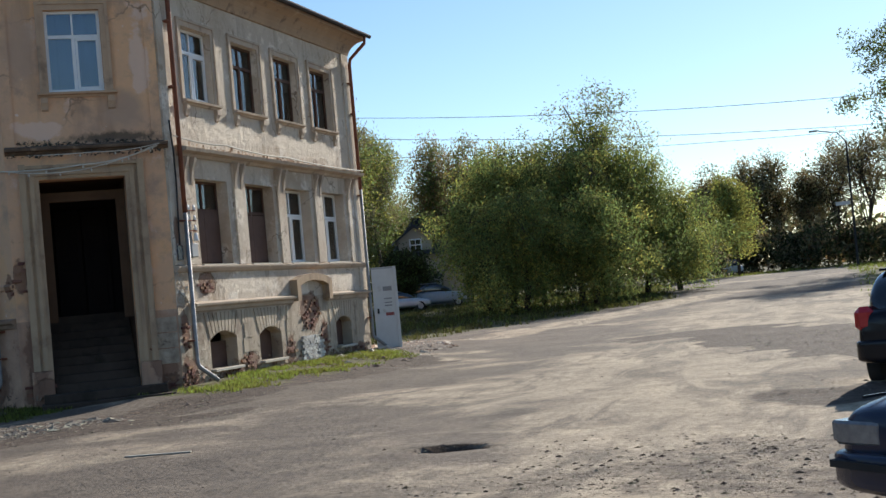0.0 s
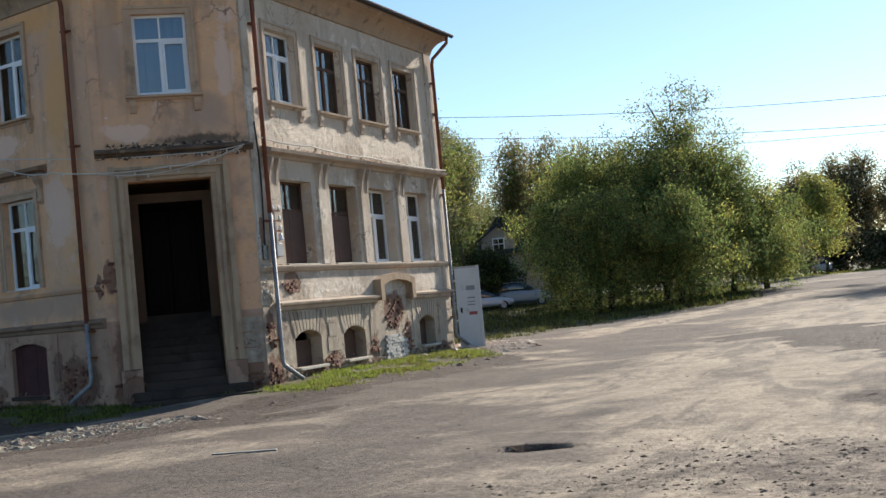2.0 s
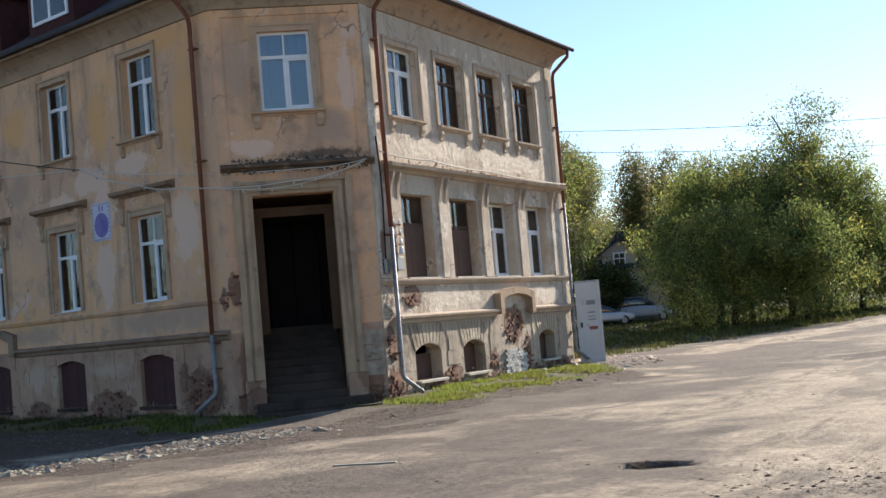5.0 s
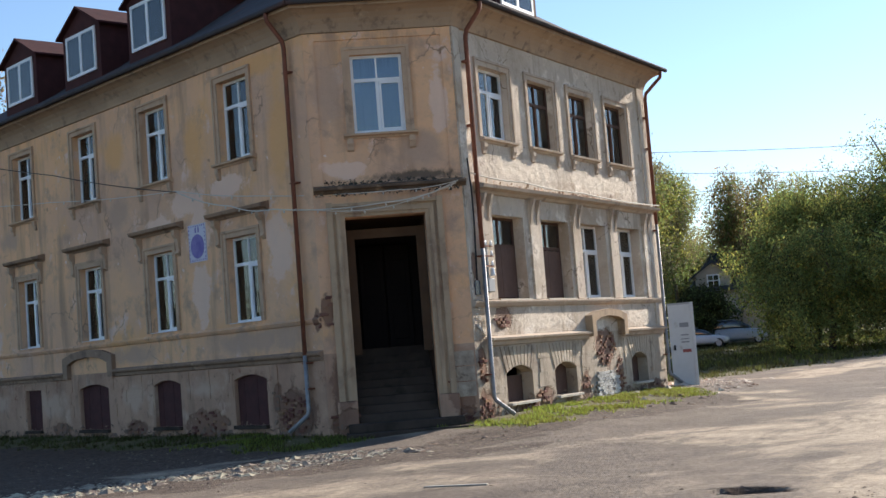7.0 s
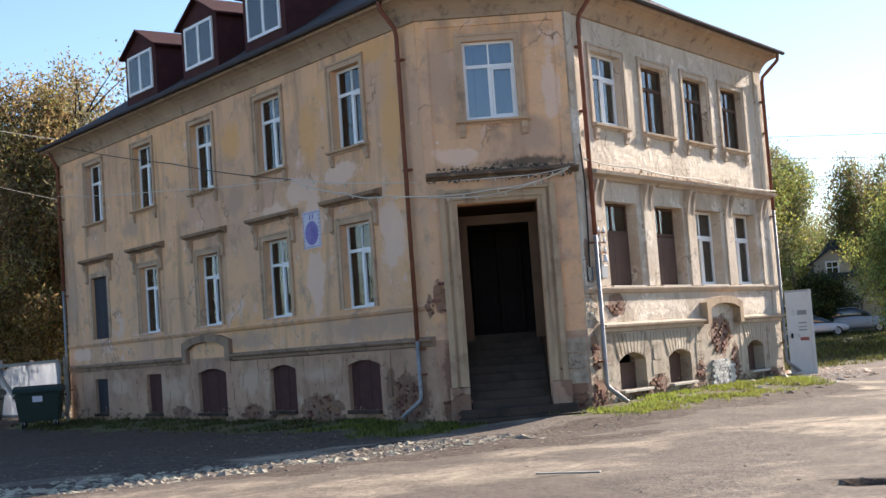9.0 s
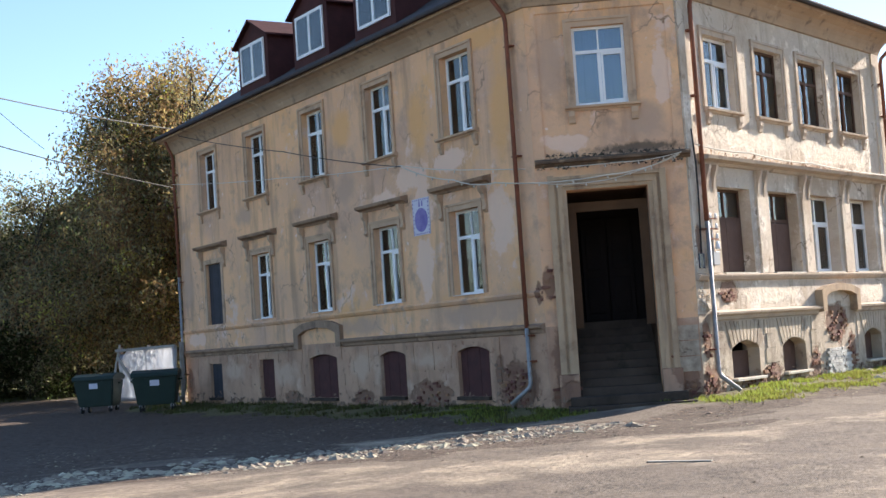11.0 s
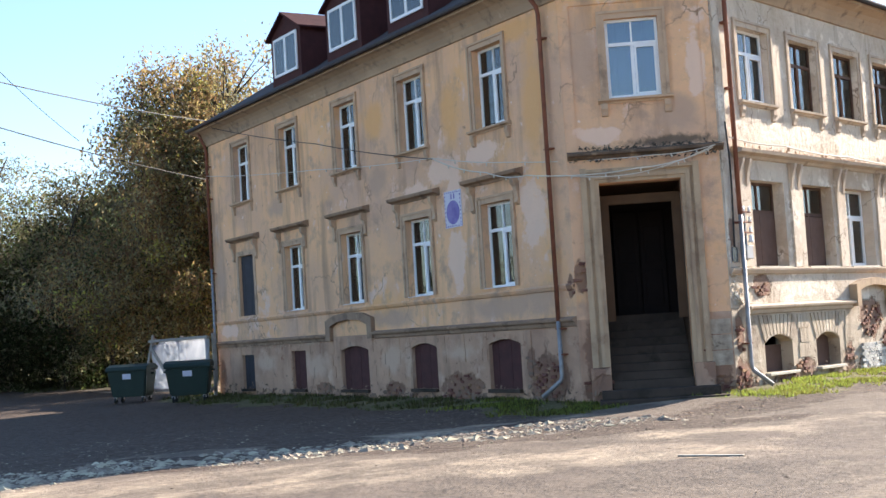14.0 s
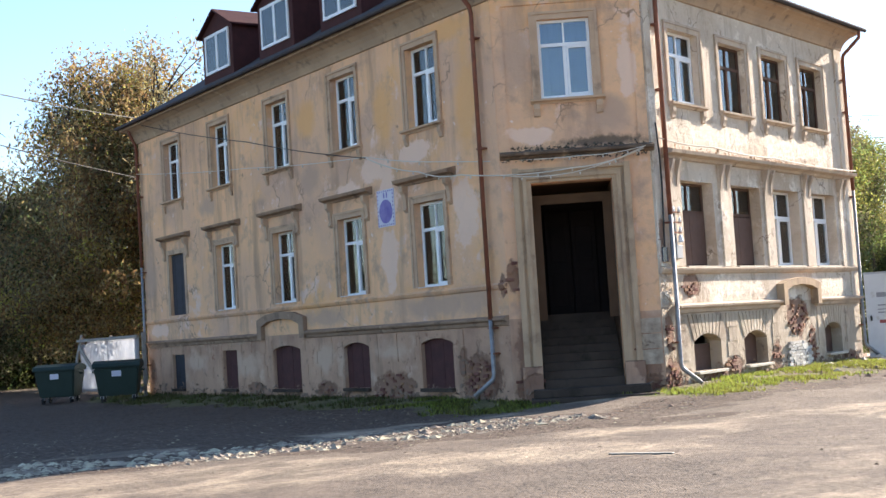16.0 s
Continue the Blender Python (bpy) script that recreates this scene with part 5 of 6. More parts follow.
for k, (az, d, h, r, lo) in enumerate(((128.9, 100, 15.6, 2.6, 0.35), (127.9, 116, 16.0, 2.4, 0.4), (129.6, 96, 14.0, 3.2, 0.1), (128.6, 128, 12.0, 3.6, 0.05), (127.0, 130, 11.0, 3.8, 0.05), (125.4, 128, 11.5, 3.6, 0.05))):
    x, y = polar(az, d)
    tree(x, y, h, r, 200, 130, 0.10, [Y, GR, G], [0.25, 0.40, 0.35], 140 + k, "tall thin birch with pale yellowing leaves", low=lo, sigma=0.45, droop=0.5)
for k, (az, d, h, r) in enumerate(((125.3, 106, 14.2, 2.6), (124.0, 104, 13.6, 2.6), (122.6, 104, 12.6, 2.8), (121.0, 106, 12.4, 2.8))):
    x, y = polar(az, d)
    tree(x, y, h, r, 210, 100, 0.11, [BR, GR, G], [0.20, 0.40, 0.40], 150 + k, "drooping birch with thinning brown leaves", low=0.2, sigma=0.4, droop=0.9)
x, y = polar(126.9, 95)
tree(x, y, 4.2, 2.1, 220, 120, 0.11, [DK, G], [0.8, 0.2], 160, "dark dense garden shrub before the house", low=0.0, sigma=0.4, name="shrub", category="shrub", trunk_r=0.08)
x, y = polar(129.9, 94)
tree(x, y, 4.6, 2.4, 150, 40, 0.17, [G, Y, DK], [0.5, 0.2, 0.3], 161, "green garden shrub with yellow leaves", low=0.0, sigma=0.4, name="shrub", category="shrub", trunk_r=0.08)
x, y = polar(112.7, 112)
tree(x, y, 8.6, 2.6, 170, 70, 0.11, [Y, G], [0.65, 0.35], 170, "small yellow-green roadside tree", low=0.18, sigma=0.4, trunk_r=0.16)
FAR = ((113.6, 138, 10.8, 3.4, 0), (112.0, 140, 11.4, 3.2, 0), (110.9, 142, 13.2, 3.0, 1), (109.6, 140, 10.0, 3.6, 0), (108.6, 138, 13.0, 3.6, 1), (107.2, 136, 13.4, 3.8, 1), (105.8, 134, 13.6, 4.0, 1), (104.2, 132, 12.0, 4.0, 0), (102.5, 132, 12.6, 4.0, 1))
for k, (az, d, h, r, bare) in enumerate(FAR):
    x, y = polar(az, d)
    tree(x, y, h, r, 120 if bare else 220, 26 if bare else 100, 0.13, [GR, BR, DK], [0.55, 0.2, 0.25], 180 + k, "nearly bare tree with grey-brown twigs" if bare else "dense grey-olive tree at the roadside", low=0.25 if bare else 0.05, sigma=0.45, limbs=44 if bare else 12, trunk_r=0.24)
for k, (az, d, h, r) in enumerate(((114.8, 120, 3.2, 3.5), (112.2, 130, 3.4, 4), (110.2, 130, 3.2, 4), (108.2, 128, 3.4, 4), (106.2, 126, 3.4, 4), (104.2, 124, 3.6, 4))):
    x, y = polar(az, d)
    tree(x, y, h, r, 140, 34, 0.2, [DK, GR, BR], [0.55, 0.3, 0.15], 200 + k, "dark tangled roadside shrub", low=0.0, sigma=0.5, name="shrub", category="shrub", trunk_r=0.08)
# the trees on the left
x, y = polar(158.3, 65)
tree(x, y, 15.7, 8.4, 1300, 165, 0.095, [BR, GR, Y, DK], [0.50, 0.34, 0.05, 0.11], 220, "large chestnut with withered brown autumn leaves", low=0.08, sigma=0.5, droop=0.5, trunk_r=0.42, limbs=26)
for k, (az, d, h, r, bare) in enumerate(((163.2, 70, 9.6, 3.4, 0), (165.0, 72, 8.6, 3.2, 1), (166.6, 76, 8.2, 3.4, 1), (168.4, 74, 9.6, 3.6, 1), (170.6, 72, 8.4, 3.6, 0), (165.8, 90, 8.8, 4.4, 0), (168.6, 92, 8.2, 4.4, 0), (162.5, 84, 8.5, 4.0, 0))):
    x, y = polar(az, d)
    tree(x, y, h * (1.35 if bare else 1.12), r * 1.2, 160 if bare else 280, 70 if bare else 180, 0.09, [GR, DK, G], [0.60, 0.28, 0.12], 230 + k, "thin willow with bare leaning stems" if bare else "dark green willow scrub", low=0.15 if bare else 0.05, sigma=0.45, limbs=30 if bare else 16, trunk_r=0.13, lean=0.5 if bare else 0.1)
for k, (az, d) in enumerate(((160.5, 78), (162.8, 74), (165.0, 75), (167.4, 74), (169.8, 74), (157.5, 76), (164.0, 80), (168.6, 80), (172.0, 74))):
    x, y = polar(az, d)
    tree(x, y, 6.2, 4.4, 240, 140, 0.11, [DK, GR], [0.7, 0.3], 250 + k, "dark dense undergrowth shrub under trees", low=0.0, sigma=0.5, name="shrub", category="shrub", trunk_r=0.07)
# branch of a tree that reaches in from beside the road
x, y = polar(105.0, 105)
tree(x, y, 20.5, 4.6, 210, 60, 0.13, [DK, G], [0.7, 0.3], 270, "roadside tree with small dark leaves", low=0.36, sigma=0.4, trunk_r=0.16)
# distant woods all round
rng = np.random.default_rng(5)
cs = []
for i in range(1500):
    az = rng.uniform(70, 430)
    d = rng.uniform(175, 215) if az < 185 else rng.uniform(80, 105)
    x, y = polar(az, d)
    if d < 110 or rng.random() < 0.95:
        cs.append((x, y, 0.6 + (9.0 if d > 110 else 5.0) * rng.random() ** 1.3))
wood = new("distant_wood", leaf_mesh("distant_wood", cs, 22, (2.2, 2.2, 1.2), 0.8, [DK, GR, BR], [0.5, 0.3, 0.2], 6))
tagged(wood, "distant line of dark mixed woodland", "woodland", kind="stuff")


# ---- grass and loose stones ----
def grass(name, samples, size, seed, label, blade="grass"):
    rng = np.random.default_rng(seed)
    pts, faces = [], []
    for x, y in samples:
        z = ground_z(x, y)
        for _ in range(3):
            a, h = rng.uniform(0, 6.28), size * rng.uniform(0.4, 1.3)
            dx, dy = math.cos(a), math.sin(a)
            px, py = x + rng.uniform(-0.06, 0.06), y + rng.uniform(-0.06, 0.06)
            w, l = 0.012 + 0.05 * size, h * rng.uniform(0.1, 0.7)
            i = len(pts)
            pts += [(px - dy * w, py + dx * w, z - 0.01), (px + dy * w, py - dx * w, z - 0.01), (px + dx * l, py + dy * l, z + h)]
            faces.append((i, i + 1, i + 2))
    me = bpy.data.meshes.new(name)
    me.from_pydata(pts, [], faces)
    me.materials.append(M[blade])
    return tagged(new(name, me), label, "grass", kind="stuff")


def scatter(x0, x1, y0, y1, n, seed, dens):
    rnd = random.Random(seed)
    out = []
    for _ in range(n):
        x, y = rnd.uniform(x0, x1), rnd.uniform(y0, y1)
        if rnd.random() < dens(x, y):
            out.append((x, y))
    return out


def inside(x, y):
    n, c = len(FOOT), False
    for i in range(n):
        a, b = FOOT[i], FOOT[i - 1]
        if (a.y > y) != (b.y > y) and x < (b.x - a.x) * (y - a.y) / (b.y - a.y) + a.x:
            c = not c
    return c


clear = lambda x, y: 0 if inside(x, y) else grass_at(x, y) ** 2 * smooth01(0.45 + 1.7 * noise.noise((x * 0.9, y * 0.9, 33)))
grass("grass", scatter(-28, -19, 16, 36, 60000, 1, clear), 0.075, 1, "bright sunlit grass at the foot of the wall")
# street front, verge and tree strips use the copy darkened for shade
grass("grass", scatter(-50, -22, 13.5, 18.6, 11000, 2, clear), 0.10, 2, "grass along the street front, coloured darker for shade", "grass_shade_toned")
grass("grass", scatter(-55, -29, 37, 90, 40000, 3, clear), 0.2, 3, "grassy verge beyond the building, coloured darker for shade", "grass_shade_toned")
grass("grass", scatter(-45, -8, 50, 115, 22000, 4, clear), 0.22, 4, "bright green grass across the road")
grass("grass", scatter(-25, -20, 1, 6, 9000, 5, clear), 0.1, 5, "small patch of grass beside the road")
grass("grass", scatter(-90, -60, 10, 32, 9000, 6, clear), 0.2, 6, "rough grass under the trees, coloured darker for shade", "grass_shade_toned")


def stones(name, samples, size, seed, material, label):
    rng = np.random.default_rng(seed)
    pts, faces = [], []
    base = np.array([(1, 0, 0), (-1, 0, 0), (0, 1, 0), (0, -1, 0), (0, 0, 0.8), (0, 0, -0.5)], float)
    tri = ((0, 2, 4), (2, 1, 4), (1, 3, 4), (3, 0, 4), (2, 0, 5), (1, 2, 5), (3, 1, 5), (0, 3, 5))
    for x, y in samples:
        k = size * rng.uniform(0.4, 1.0) ** 2 * rng.choice([1, 1, 1, 2.2])
        a = rng.uniform(0, 6.28)
        p = base * rng.uniform(0.6, 1.3, (6, 3)) * k
        c, s = math.cos(a), math.sin(a)
        z = ground_z(x, y)
        i = len(pts)
        pts += [(x + q[0] * c - q[1] * s, y + q[0] * s + q[1] * c, z + q[2] * 0.45) for q in p]
        faces += [tuple(i + j for j in f) for f in tri]
    me = bpy.data.meshes.new(name)
    me.from_pydata(pts, [], faces)
    me.materials.append(material)
    return tagged(new(name, me), label, "stones", kind="stuff")


rocky = lambda x, y: 0 if inside(x, y) else gravel_at(x, y)
stones("loose_stones", scatter(-30, -2, 3, 34, 30000, 11, rocky), 0.024, 11, M["pebble"], "loose gravel and fallen leaves on the road edge")
stones("loose_stones", scatter(-10, -1, 6, 17, 8000, 12, lambda x, y: smooth01((3.6 + 1.6 * noise.noise((x * 0.7, y * 0.7, 4)) - math.hypot(x + 5.0, y - 11.6)) / 2.2)), 0.024, 12, M["litter"], "fallen dark leaves and grit near the parked cars")
stones("loose_stones", scatter(-30, -3, 6, 60, 4000, 13, lambda x, y: 0 if inside(x, y) else 0.5), 0.02, 13, M["litter"], "scattered dark pebbles and leaves on the worn road")
stones("rubble", scatter(-29, -20.5, 27, 42, 900, 14, lambda x, y: 0 if inside(x, y) else smooth01(1.6 - seg_dist(x, y, Vector((-23.5, 29, 0)), Vector((-29, 40, 0))) / 1.2)), 0.12, 14, M["lime"], "pale mortar rubble beside the building")
stones("rubble", scatter(-25, -20, 24, 36, 900, 15, lambda x, y: 0 if inside(x, y) else smooth01(1.4 - seg_dist(x, y, Vector((-22.6, 27, 0)), Vector((-25.5, 35, 0))) / 1.1)), 0.08, 15, M["mortar"], "dark earth clods and debris by the wall")
stones("fallen_plaster", scatter(-27, -22, 17, 33, 500, 16, lambda x, y: 0 if inside(x, y) else 0.5 * smooth01(1 - seg_dist(x, y, CB, P3) / 0.9)), 0.08, 16, M["lime"], "fallen plaster lumps at the foot of the wall")
stones("cobbles", scatter(-27, -17, 2, 19, 16000, 17, lambda x, y: 0 if inside(x, y) else smooth01((1.5 + noise.noise((x * 0.8, y * 0.8, 6)) - seg_dist(x, y, Vector((-22.2, 3, 0)), Vector((-20.6, 15.5, 0)))) / 0.8)), 0.075, 17, M["cobble"], "half-buried pale cobbles and rubble along the road edge")
stones("earth_clods", scatter(-27, -17, 14, 30, 2500, 18, lambda x, y: 0 if inside(x, y) else smooth01((1.0 + noise.noise((x * 0.8, y * 0.8, 7)) - seg_dist(x, y, Vector((-20.4, 16.5, 0)), Vector((-21.8, 27, 0)))) / 0.8)), 0.05, 18, M["mortar"], "dark earth clods beside the grass strip")
plank = part("plank", bx(-0.46, 0.46, -0.04, 0.04, 0.0, 0.022, 0.006), M["pale_wood"], None, m=pose(-13.6, 12.25, ground_z(-13.6, 12.25) + 0.012, 0, 0, 28))
tagged(plank, "bleached pale plank lying on the road", "plank")


# ---- bins and hoarding ----
def wheelie_bin(x, y, turn):
    b = tagged(empty("waste_container", pose(x, y, ground_z(x, y), 0, 0, turn) @ Matrix.Diagonal((1.16, 1.16, 1.16, 1))), "dark green plastic four-wheeled waste container with closed lid", "waste bin", group="waste containers")
    bm = bmesh.new()
    lo = [(-0.56, -0.36), (0.56, -0.36), (0.56, 0.36), (-0.56, 0.36)]
    hi = [(-0.67, -0.48), (0.67, -0.48), (0.67, 0.48), (-0.67, 0.48)]
    a = [bm.verts.new((*p, 0.2)) for p in lo]
    c = [bm.verts.new((*p, 1.05)) for p in hi]
    bm.faces.new(a[::-1])
    bm.faces.new(c)
    for i in range(4):
        bm.faces.new((a[i], a[(i + 1) % 4], c[(i + 1) % 4], c[i]))
    bmesh.ops.bevel(bm, geom=bm.edges[:], offset=0.04, segments=2, affect="EDGES")
    part("body", bm, M["bin"], b)
    part("rim", bx(-0.70, 0.70, -0.51, 0.51, 1.03, 1.09, 0.015), M["bin"], b)
    part("lid", profile_run(bmesh.new(), [(-0.53, 1.09), (0.53, 1.09), (0.53, 1.14), (0.3, 1.24), (-0.1, 1.26), (-0.45, 1.18)], -0.70, 0.70), M["bin"], b)
    part("label_plate", bx(-0.14, 0.14, -0.475, -0.43, 0.78, 0.95), M["sign_white"], b, "small white label")
    for sx in (-1, 1):
        part("lift_pin", tube(bmesh.new(), [(sx * 0.66, 0, 0.93), (sx * 0.78, 0, 0.93)], 0.03), M["bin"], b)
        for sy in (-1, 1):
            part("wheel", tube(bmesh.new(), [(sx * 0.47 - 0.03, sy * 0.28, 0.1), (sx * 0.47 + 0.03, sy * 0.28, 0.1)], 0.1, 14), M["rubber"], b)
            part("caster_fork", bx(sx * 0.47 - 0.05, sx * 0.47 + 0.05, sy * 0.28 - 0.04, sy * 0.28 + 0.04, 0.12, 0.21), M["panel_grey"], b)
    return b


wheelie_bin(-49.4, 15.8, 50)
wheelie_bin(-45.1, 16.5, 62)
fence = tagged(empty("hoarding", Matrix.Translation((-50.0, 17.95, -0.12)) @ Matrix.Diagonal((1.12, 1, 1.1, 1))), "white plastic-sheeted timber gate closing the yard", "gate")
bm = bmesh.new()
nx, nz = 36, 12
vs = [[bm.verts.new((-3.0 + 5.9 * i / nx, 0.05 * noise.noise((i * 0.35, j * 0.4, 3)) + 0.03 * math.sin(i * 0.7), 0.1 + 1.9 * j / nz - (0.35 * smooth01((8 - i) / 8) if j == nz else 0))) for i in range(nx + 1)] for j in range(nz + 1)]
for j in range(nz):
    for i in range(nx):
        bm.faces.new((vs[j][i], vs[j][i + 1], vs[j + 1][i + 1], vs[j + 1][i]))
bmesh.ops.solidify(bm, geom=bm.faces[:], thickness=0.01)
part("sheet", bm, M["tarp"], fence, "rumpled white plastic sheet", smooth=True)
for x in (-3.05, -0.1, 2.9):
    part("post", bx(x - 0.05, x + 0.05, 0.1, 0.2, -0.3, 2.1), M["grey_wood"], fence)
part("rail", bx(-3.05, 2.95, -0.12, -0.07, 1.93, 2.03), M["grey_wood"], fence)
part("rail", bx(-3.05, 2.95, 0.1, 0.16, 0.15, 0.24), M["grey_wood"], fence)
part("brace", prism(bmesh.new(), [(-2.9, 1.7), (-2.75, 1.8), (-0.4, 0.35), (-0.5, 0.25)], -0.13, -0.09), M["grey_wood"], fence)
part("brace", prism(bmesh.new(), [(-4.3, 0.0), (-4.1, 0.0), (-2.6, 2.2), (-2.8, 2.2)], -0.05, 0.0), M["grey_wood"], fence)

# ---- white steel gate leaf at the end of the building ----
gate = tagged(empty("gate_leaf", Matrix.Translation((P3.x + 0.16, P3.y + 0.1, -0.12)) @ Matrix.Rotation(radians(38), 4, "Z")), "white painted steel gate leaf with faded notices", "gate")
part("sheet", bx(0, 0.68, 0, 0.04, 0.05, 2.58), M["panel"], gate)
part("post", bx(0.68, 0.78, -0.03, 0.08, -0.3, 2.64, 0.008), M["panel"], gate)
part("top_rail", bx(-0.02, 0.68, -0.02, 0.05, 2.58, 2.64), M["panel_grey"], gate)
part("handle", bx(0.10, 0.16, -0.05, 0.0, 1.18, 1.34, 0.01), M["cable"], gate)
for x0, x1, z0, z1, m in ((0.32, 0.60, 1.88, 2.02, "ink_grey"), (0.34, 0.58, 1.62, 1.66, "ink_grey"), (0.34, 0.58, 1.50, 1.53, "ink_grey"), (0.34, 0.58, 1.40, 1.44, "ink_grey"), (0.36, 0.62, 1.10, 1.20, "ink_red")):
    part("print_bar", bx(x0, x1, -0.006, -0.002, z0, z1), M[m], gate)


# ---- house behind the trees ----
def far_house():
    x, y = polar(125.9, 102)
    z = ground_z(x, y)
    h = tagged(empty("house", pose(x, y, z, 0, 0, 40)), "grey-cream rendered house with dark roof behind trees", "house")
    part("wall", bx(-2.3, 6.5, 0, 7, -0.3, 4.0), M["house_wall"], h)
    part("gable", prism(bmesh.new(), [(-2.1, 4.0), (0.5, 4.0), (0.5, 5.2), (-0.8, 6.1), (-2.1, 5.2)], -0.02, 4.0), M["house_wall"], h)
    bm = bmesh.new()
    e = [bm.verts.new(p) for p in ((-2.8, -0.5, 3.95), (7.0, -0.5, 3.95), (7.0, 7.5, 3.95), (-2.8, 7.5, 3.95))]
    r = [bm.verts.new(p) for p in ((-0.6, 3.5, 7.0), (4.8, 3.5, 7.0))]
    for f in ((e[0], e[1], r[1], r[0]), (e[1], e[2], r[1]), (e[2], e[3], r[0], r[1]), (e[3], e[0], r[0]), (e[3], e[2], e[1], e[0])):
        bm.faces.new(f)
    roof = part("roof", bm, M["house_roof"], h, "dark tiled hipped roof")
    for q in (-1, 1):
        part("gable_roof", prism(bmesh.new(), [(-0.8, 6.3), (-0.8 + q * 1.65, 5.1), (-0.8 + q * 1.65, 4.95), (-0.8, 6.12)], -0.3, 4.0), M["house_roof"], roof)
    for wx, wz in ((-0.8, 3.9), (-0.8, 1.2), (2.6, 1.2), (5.0, 1.2)):
        w = part("window", bx(-0.48, 0.48, -0.08, -0.022, -0.02, 1.32), M["pvc"], h, m=Matrix.Translation((wx, 0, wz)))
        for a in (-0.38, 0.03):
            part("pane", bx(a, a + 0.35, -0.09, -0.081, 0.08, 0.80), M["car_glass"], w)
            part("pane", bx(a, a + 0.35, -0.09, -0.081, 0.88, 1.22), M["car_glass"], w)
    x, y = polar(124.75, 96)
    s = tagged(empty("shed", pose(x, y, ground_z(x, y), 0, 0, 38)), "small pale gabled shed among the trees", "shed")
    part("wall", prism(bmesh.new(), [(-0.9, 0), (0.9, 0), (0.9, 2.2), (0, 3.3), (-0.9, 2.2)], 0, 3), M["house_wall"], s)
    for q in (-1, 1):
        part("roof", prism(bmesh.new(), [(0, 3.45), (q * 1.1, 2.1), (q * 1.1, 2.0), (0, 3.3)], -0.15, 3.1), M["house_roof"], s)


far_house()


# ---- vehicles ----
def loft(bm, sections):
    """Rings of equal count, each a list of points, joined and capped."""
    rs = [[bm.verts.new(p) for p in s] for s in sections]
    n = len(rs[0])
    for a, b in zip(rs, rs[1:]):
        for i in range(n):
            bm.faces.new((a[i], a[(i + 1) % n], b[(i + 1) % n], b[i]))
    bm.faces.new(rs[0][::-1])
    bm.faces.new(rs[-1])
    bmesh.ops.recalc_face_normals(bm, faces=bm.faces[:])
    return bm


def ring(x, w, z0, z1, crown=0.05, tuck=0.06, n=6):
    """One cross-section of a body: floor, bulging flank, crowned top."""
    half = [(w - tuck, z0), (w, z0 + (z1 - z0) * 0.35), (w - 0.01, z0 + (z1 - z0) * 0.7), (w - 0.07, z1 - 0.04), (w - 0.16, z1 + crown * 0.3), (w * 0.45, z1 + crown)]
    return [(x, y, z) for y, z in half] + [(x, -y, z) for y, z in half[::-1]]


def wheel(car, x, y, r):
    s = 1 if y > 0 else -1
    w = part("wheel", tube(bmesh.new(), [(x, y - s * 0.1, r), (x, y + s * 0.09, r)], r, 24), M["rubber"], car)
    part("rim", tube(bmesh.new(), [(x, y + s * 0.07, r), (x, y + s * 0.1, r)], r * 0.64, 20), M["panel_grey"], w)


def car(name, x, y, turn, body, cabin, length, width, paint, label, tall=1.45, lamps="front", r=0.31, z=None):
    c = tagged(empty(name, pose(x, y, ground_z(x, y) if z is None else z, 0, 0, turn)), label, "car")
    b = part("body", loft(bmesh.new(), [ring(px, width / 2 * k, z0, z1) for px, k, z0, z1 in body]), paint, c, smooth=True)
    sub = b.modifiers.new("round", "SUBSURF")
    sub.levels = sub.render_levels = 2
    cb = part("cabin", loft(bmesh.new(), [ring(px, width / 2 * k, z0, z1, 0.03, 0.0) for px, k, z0, z1 in cabin]), M["car_glass"], c, "dark tinted windows", smooth=True)
    sub = cb.modifiers.new("round", "SUBSURF")
    sub.levels = sub.render_levels = 2
    xa, xb = cabin[1][0], cabin[-2][0]
    part("roof_panel", bx(min(xa, xb) + 0.25, max(xa, xb) - 0.25, -width * 0.33, width * 0.33, tall - 0.035, tall, 0.015), paint, c)
    for sx in (0.32, -0.31):
        for sy in (-1, 1):
            wheel(c, sx * length, sy * (width / 2 - 0.13), r)
    return c


# dark saloon, front towards the street: x is its length, front at +x
sed = car("saloon_car", -1.70, 10.97, 245, [(-2.2, 0.86, 0.3, 0.78), (-2.0, 0.97, 0.22, 0.92), (-1.0, 1.0, 0.2, 0.95), (0.6, 1.0, 0.2, 0.94), (1.5, 0.98, 0.2, 0.86), (2.0, 0.94, 0.22, 0.80), (2.16, 0.88, 0.28, 0.74)], [(-1.7, 0.7, 0.88, 0.92), (-1.1, 0.74, 0.88, 1.3), (-0.6, 0.72, 0.88, 1.36), (0.2, 0.72, 0.88, 1.34), (1.0, 0.76, 0.85, 0.9)], 4.4, 1.76, M["paint_blue"], "dark blue saloon car with clear headlamps, parked on gravel", tall=1.39)
part("front_bumper", loft(bmesh.new(), [[(2.06, 0.90, z0), (2.24, 0.72, z0), (2.32, 0.0, z0), (2.24, -0.72, z0), (2.06, -0.90, z0), (1.9, -0.90, z0), (1.9, 0.90, z0)] for z0 in (0.2, 0.3, 0.45, 0.52)]), M["paint_blue"], sed, "dark blue bumper with rub strip")
for o in sed.children:
    if o.name.startswith("front_bumper"):
        o.modifiers.new("round", "SUBSURF").levels = 2
        for q in o.data.polygons:
            q.use_smooth = True
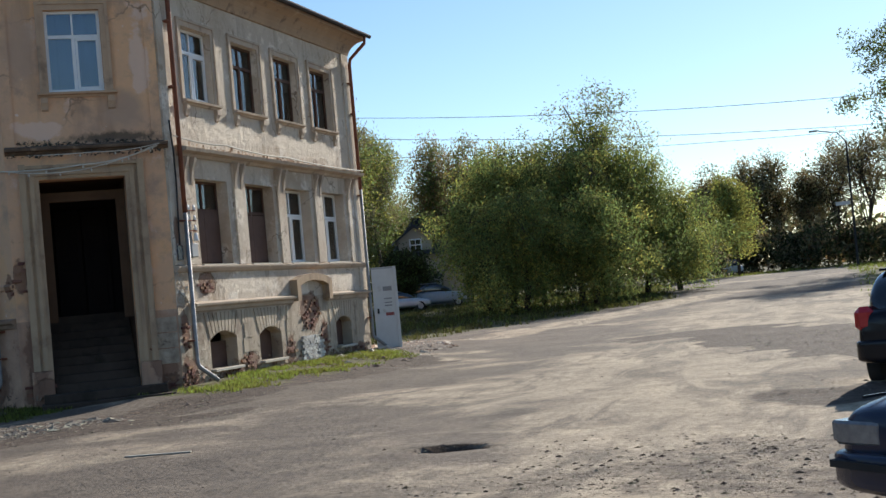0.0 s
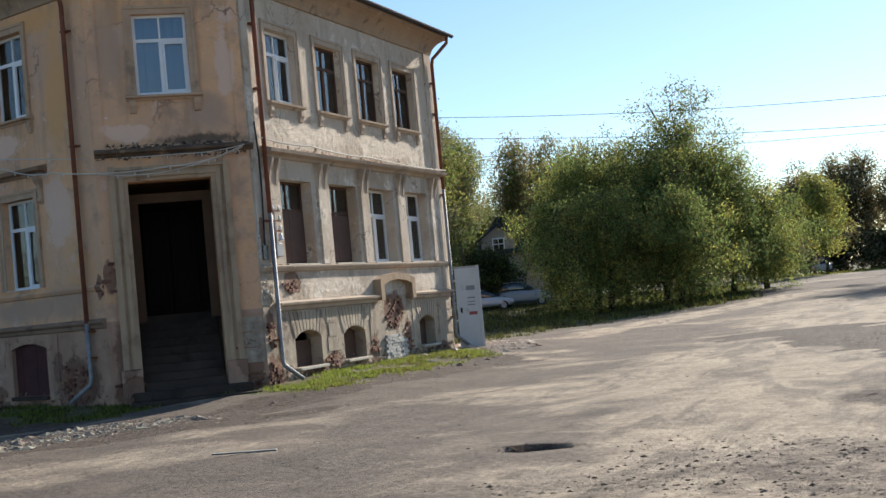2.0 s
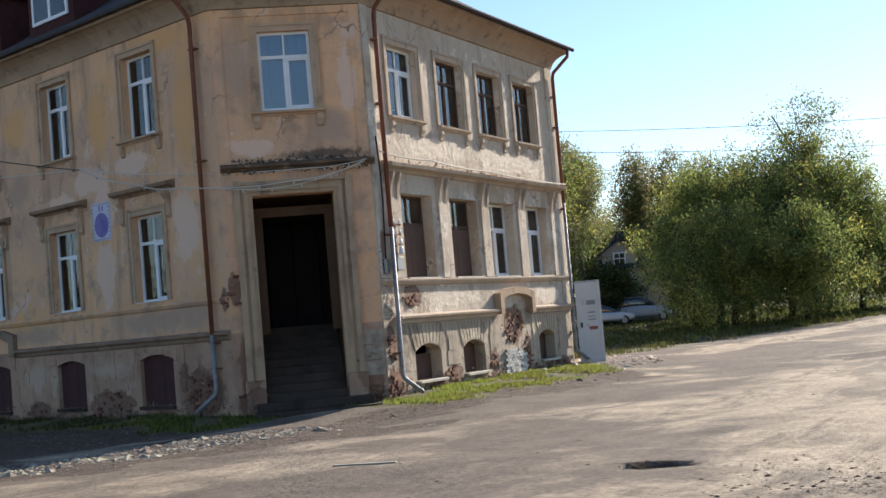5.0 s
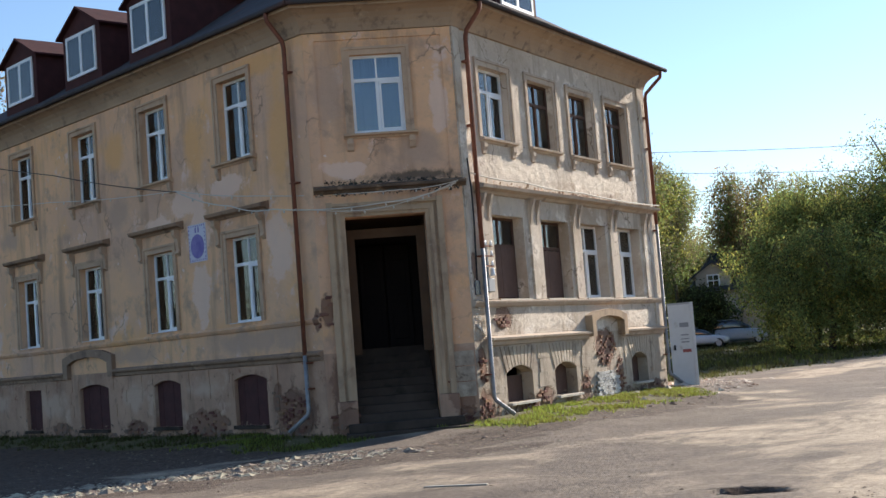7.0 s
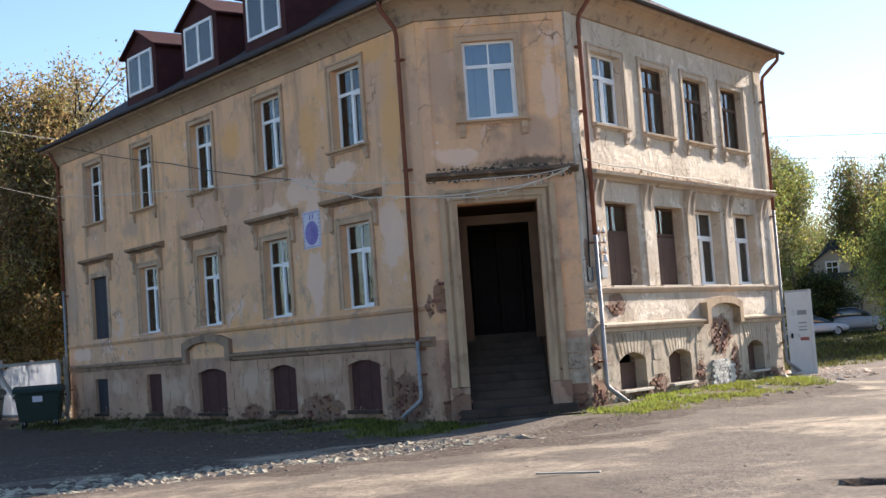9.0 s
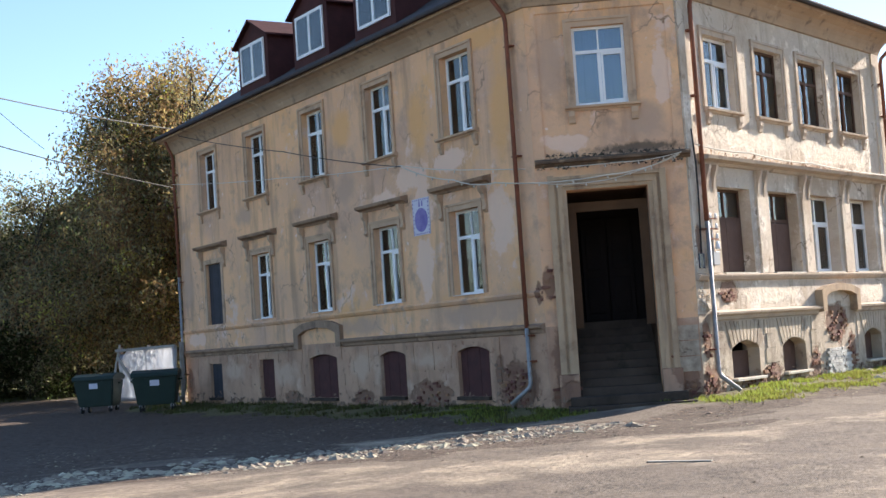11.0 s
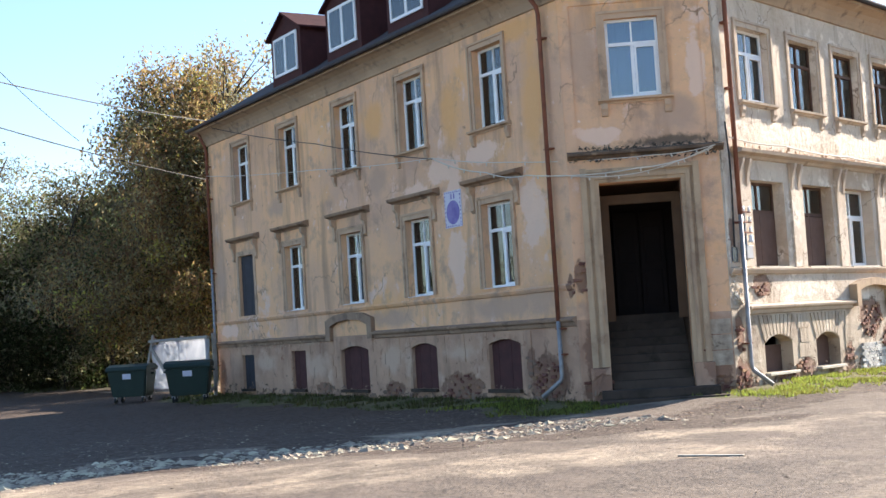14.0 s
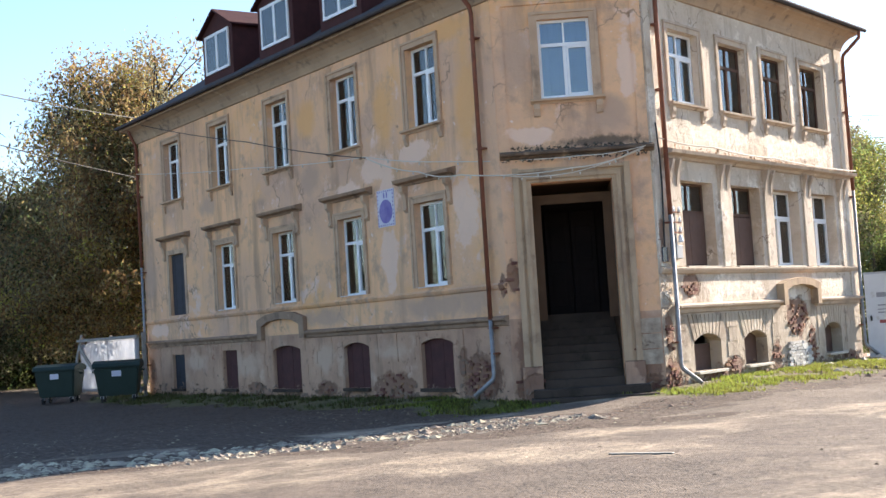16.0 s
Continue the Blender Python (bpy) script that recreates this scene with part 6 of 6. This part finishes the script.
part("rub_strip", loft(bmesh.new(), [[(2.08, 0.92, z0), (2.27, 0.73, z0), (2.35, 0.0, z0), (2.27, -0.73, z0), (2.08, -0.92, z0), (1.95, -0.92, z0), (1.95, 0.92, z0)] for z0 in (0.40, 0.45)]), M["rubber"], sed)
for s in (-1, 1):
    lamp = part("headlamp", bx(1.95, 2.15, min(s * 0.36, s * 0.78), max(s * 0.36, s * 0.78), 0.54, 0.71, 0.02), M["lens"], sed, "clear glass headlamp")
    part("indicator", bx(1.72, 2.08, min(s * 0.785, s * 0.872), max(s * 0.785, s * 0.872), 0.55, 0.70, 0.015), M["lens"], sed)
    part("grille", bx(2.02, 2.17, min(s * 0.03, s * 0.20), max(s * 0.03, s * 0.20), 0.55, 0.70, 0.02), M["rubber"], sed, "dark grille")
part("bonnet_line", bx(0.9, 2.0, -0.62, -0.605, 0.855, 0.875), M["paint_black"], sed)

suv = car("estate_car", -5.57, 21.1, 95, [(-2.15, 0.84, 0.42, 0.95), (-2.05, 0.96, 0.3, 1.08), (-1.6, 1.0, 0.25, 1.1), (0.4, 1.0, 0.24, 1.06), (1.4, 0.98, 0.25, 0.98), (2.0, 0.92, 0.28, 0.86), (2.15, 0.84, 0.36, 0.74)], [(-2.05, 0.74, 1.0, 1.05), (-1.75, 0.80, 1.0, 1.50), (-1.2, 0.8, 1.0, 1.66), (0.2, 0.78, 1.0, 1.62), (1.3, 0.8, 0.98, 1.05)], 4.3, 1.8, M["paint_black"], "black estate car with bright red tail lamps, parked on the roadside", tall=1.66, r=0.34)
part("rear_bumper", loft(bmesh.new(), [[(-2.02, 0.92, z0), (-2.2, 0.74, z0), (-2.25, 0.0, z0), (-2.2, -0.74, z0), (-2.02, -0.92, z0), (-1.8, -0.92, z0), (-1.8, 0.92, z0)] for z0 in (0.3, 0.42, 0.62, 0.68)]), M["paint_black"], suv, smooth=True).modifiers.new("round", "SUBSURF").levels = 2
for s in (-1, 1):
    part("tail_lamp", bx(-2.11, -1.80, min(s * 0.60, s * 0.88), max(s * 0.60, s * 0.88), 0.78, 1.14, 0.08), M["tail"], suv, "bright red tail lamp")

for nm, az, d, turn, paint, lab, tall in (("hatchback_car", 127.1, 91, 30, M["paint_silver"], "silver hatchback parked by the house", 1.42), ("van", 125.5, 94, 35, M["paint_grey"], "blue-grey van parked before the house", 1.75), ("hatchback_car", 112.9, 124, 112, M["paint_silver"], "pale car parked far along the road", 1.42)):
    x, y = polar(az, d)
    f = tall / 1.42
    car(nm, x, y, turn, [(-2.0, 0.86, 0.32, 0.8 * f), (-1.85, 0.97, 0.24, 0.92 * f), (0.4, 1.0, 0.22, 0.9 * f), (1.4, 0.97, 0.22, 0.78 * f), (1.95, 0.88, 0.28, 0.62 * f)], [(-1.95, 0.74, 0.82 * f, 0.9 * f), (-1.6, 0.78, 0.82 * f, 1.3 * f), (-0.9, 0.76, 0.82 * f, 1.40 * f), (0.1, 0.76, 0.82 * f, 1.38 * f), (1.0, 0.78, 0.80 * f, 0.86 * f)], 4.0, 1.68, paint, lab, tall=tall)


# ---- street lamp and overhead wires ----
x, y = polar(107.9, 112)
lamp = tagged(empty("street_lamp", Matrix.Translation((x, y, ground_z(x, y)))), "tall dark street lamp with a curved arm", "street lamp")
ax = Vector((-math.sin(radians(108)), math.cos(radians(108)), 0))
part("pole", tube(bmesh.new(), [(0, 0, -0.2), (0, 0, 5), (0, 0, 10.2)], 0.11, 8, 0.07), M["cable"], lamp)
part("arm", tube(bmesh.new(), [Vector((0, 0, 10.1)), ax * -0.0 + Vector((-0.6, -0.2, 10.9)), Vector((-2.0, -0.65, 11.2))], 0.045, 6), M["cable"], lamp)
part("lamp_head", bx(-2.7, -1.95, -0.85, -0.6, 11.15, 11.3, 0.04), M["panel_grey"], lamp)
part("sign_plate", bx(-1.3, -0.1, -0.14, -0.1, 5.0, 5.3), M["panel"], lamp, "pale lit board")


def ray_point(az, el, d):
    x, y = polar(az, d)
    return Vector((x, y, 1.6 + d * math.tan(radians(el))))


for a, b in (((128.5, 7.75, 60), (104.0, 6.35, 60)), ((128.5, 6.85, 62), (104.0, 5.1, 66)), ((128.5, 6.0, 66), (104, 5.0, 80))):
    cable("overhead_wire", [ray_point(*a), ray_point(*b)], 0.012, M["cable"], "thin overhead wire across the road", sag=0.35, steps=24)
for a, b, r in (((172, 12.7, 40), (157.5, 9.5, 52), 0.022), ((172, 11.2, 44), (157.5, 6.9, 54), 0.022), ((170, 15.0, 46), (164.0, 9.0, 62), 0.014)):
    cable("overhead_wire", [ray_point(*a), ray_point(*b)], r, M["cable"], "dark overhead wire running to the house", sag=0.25, steps=24)
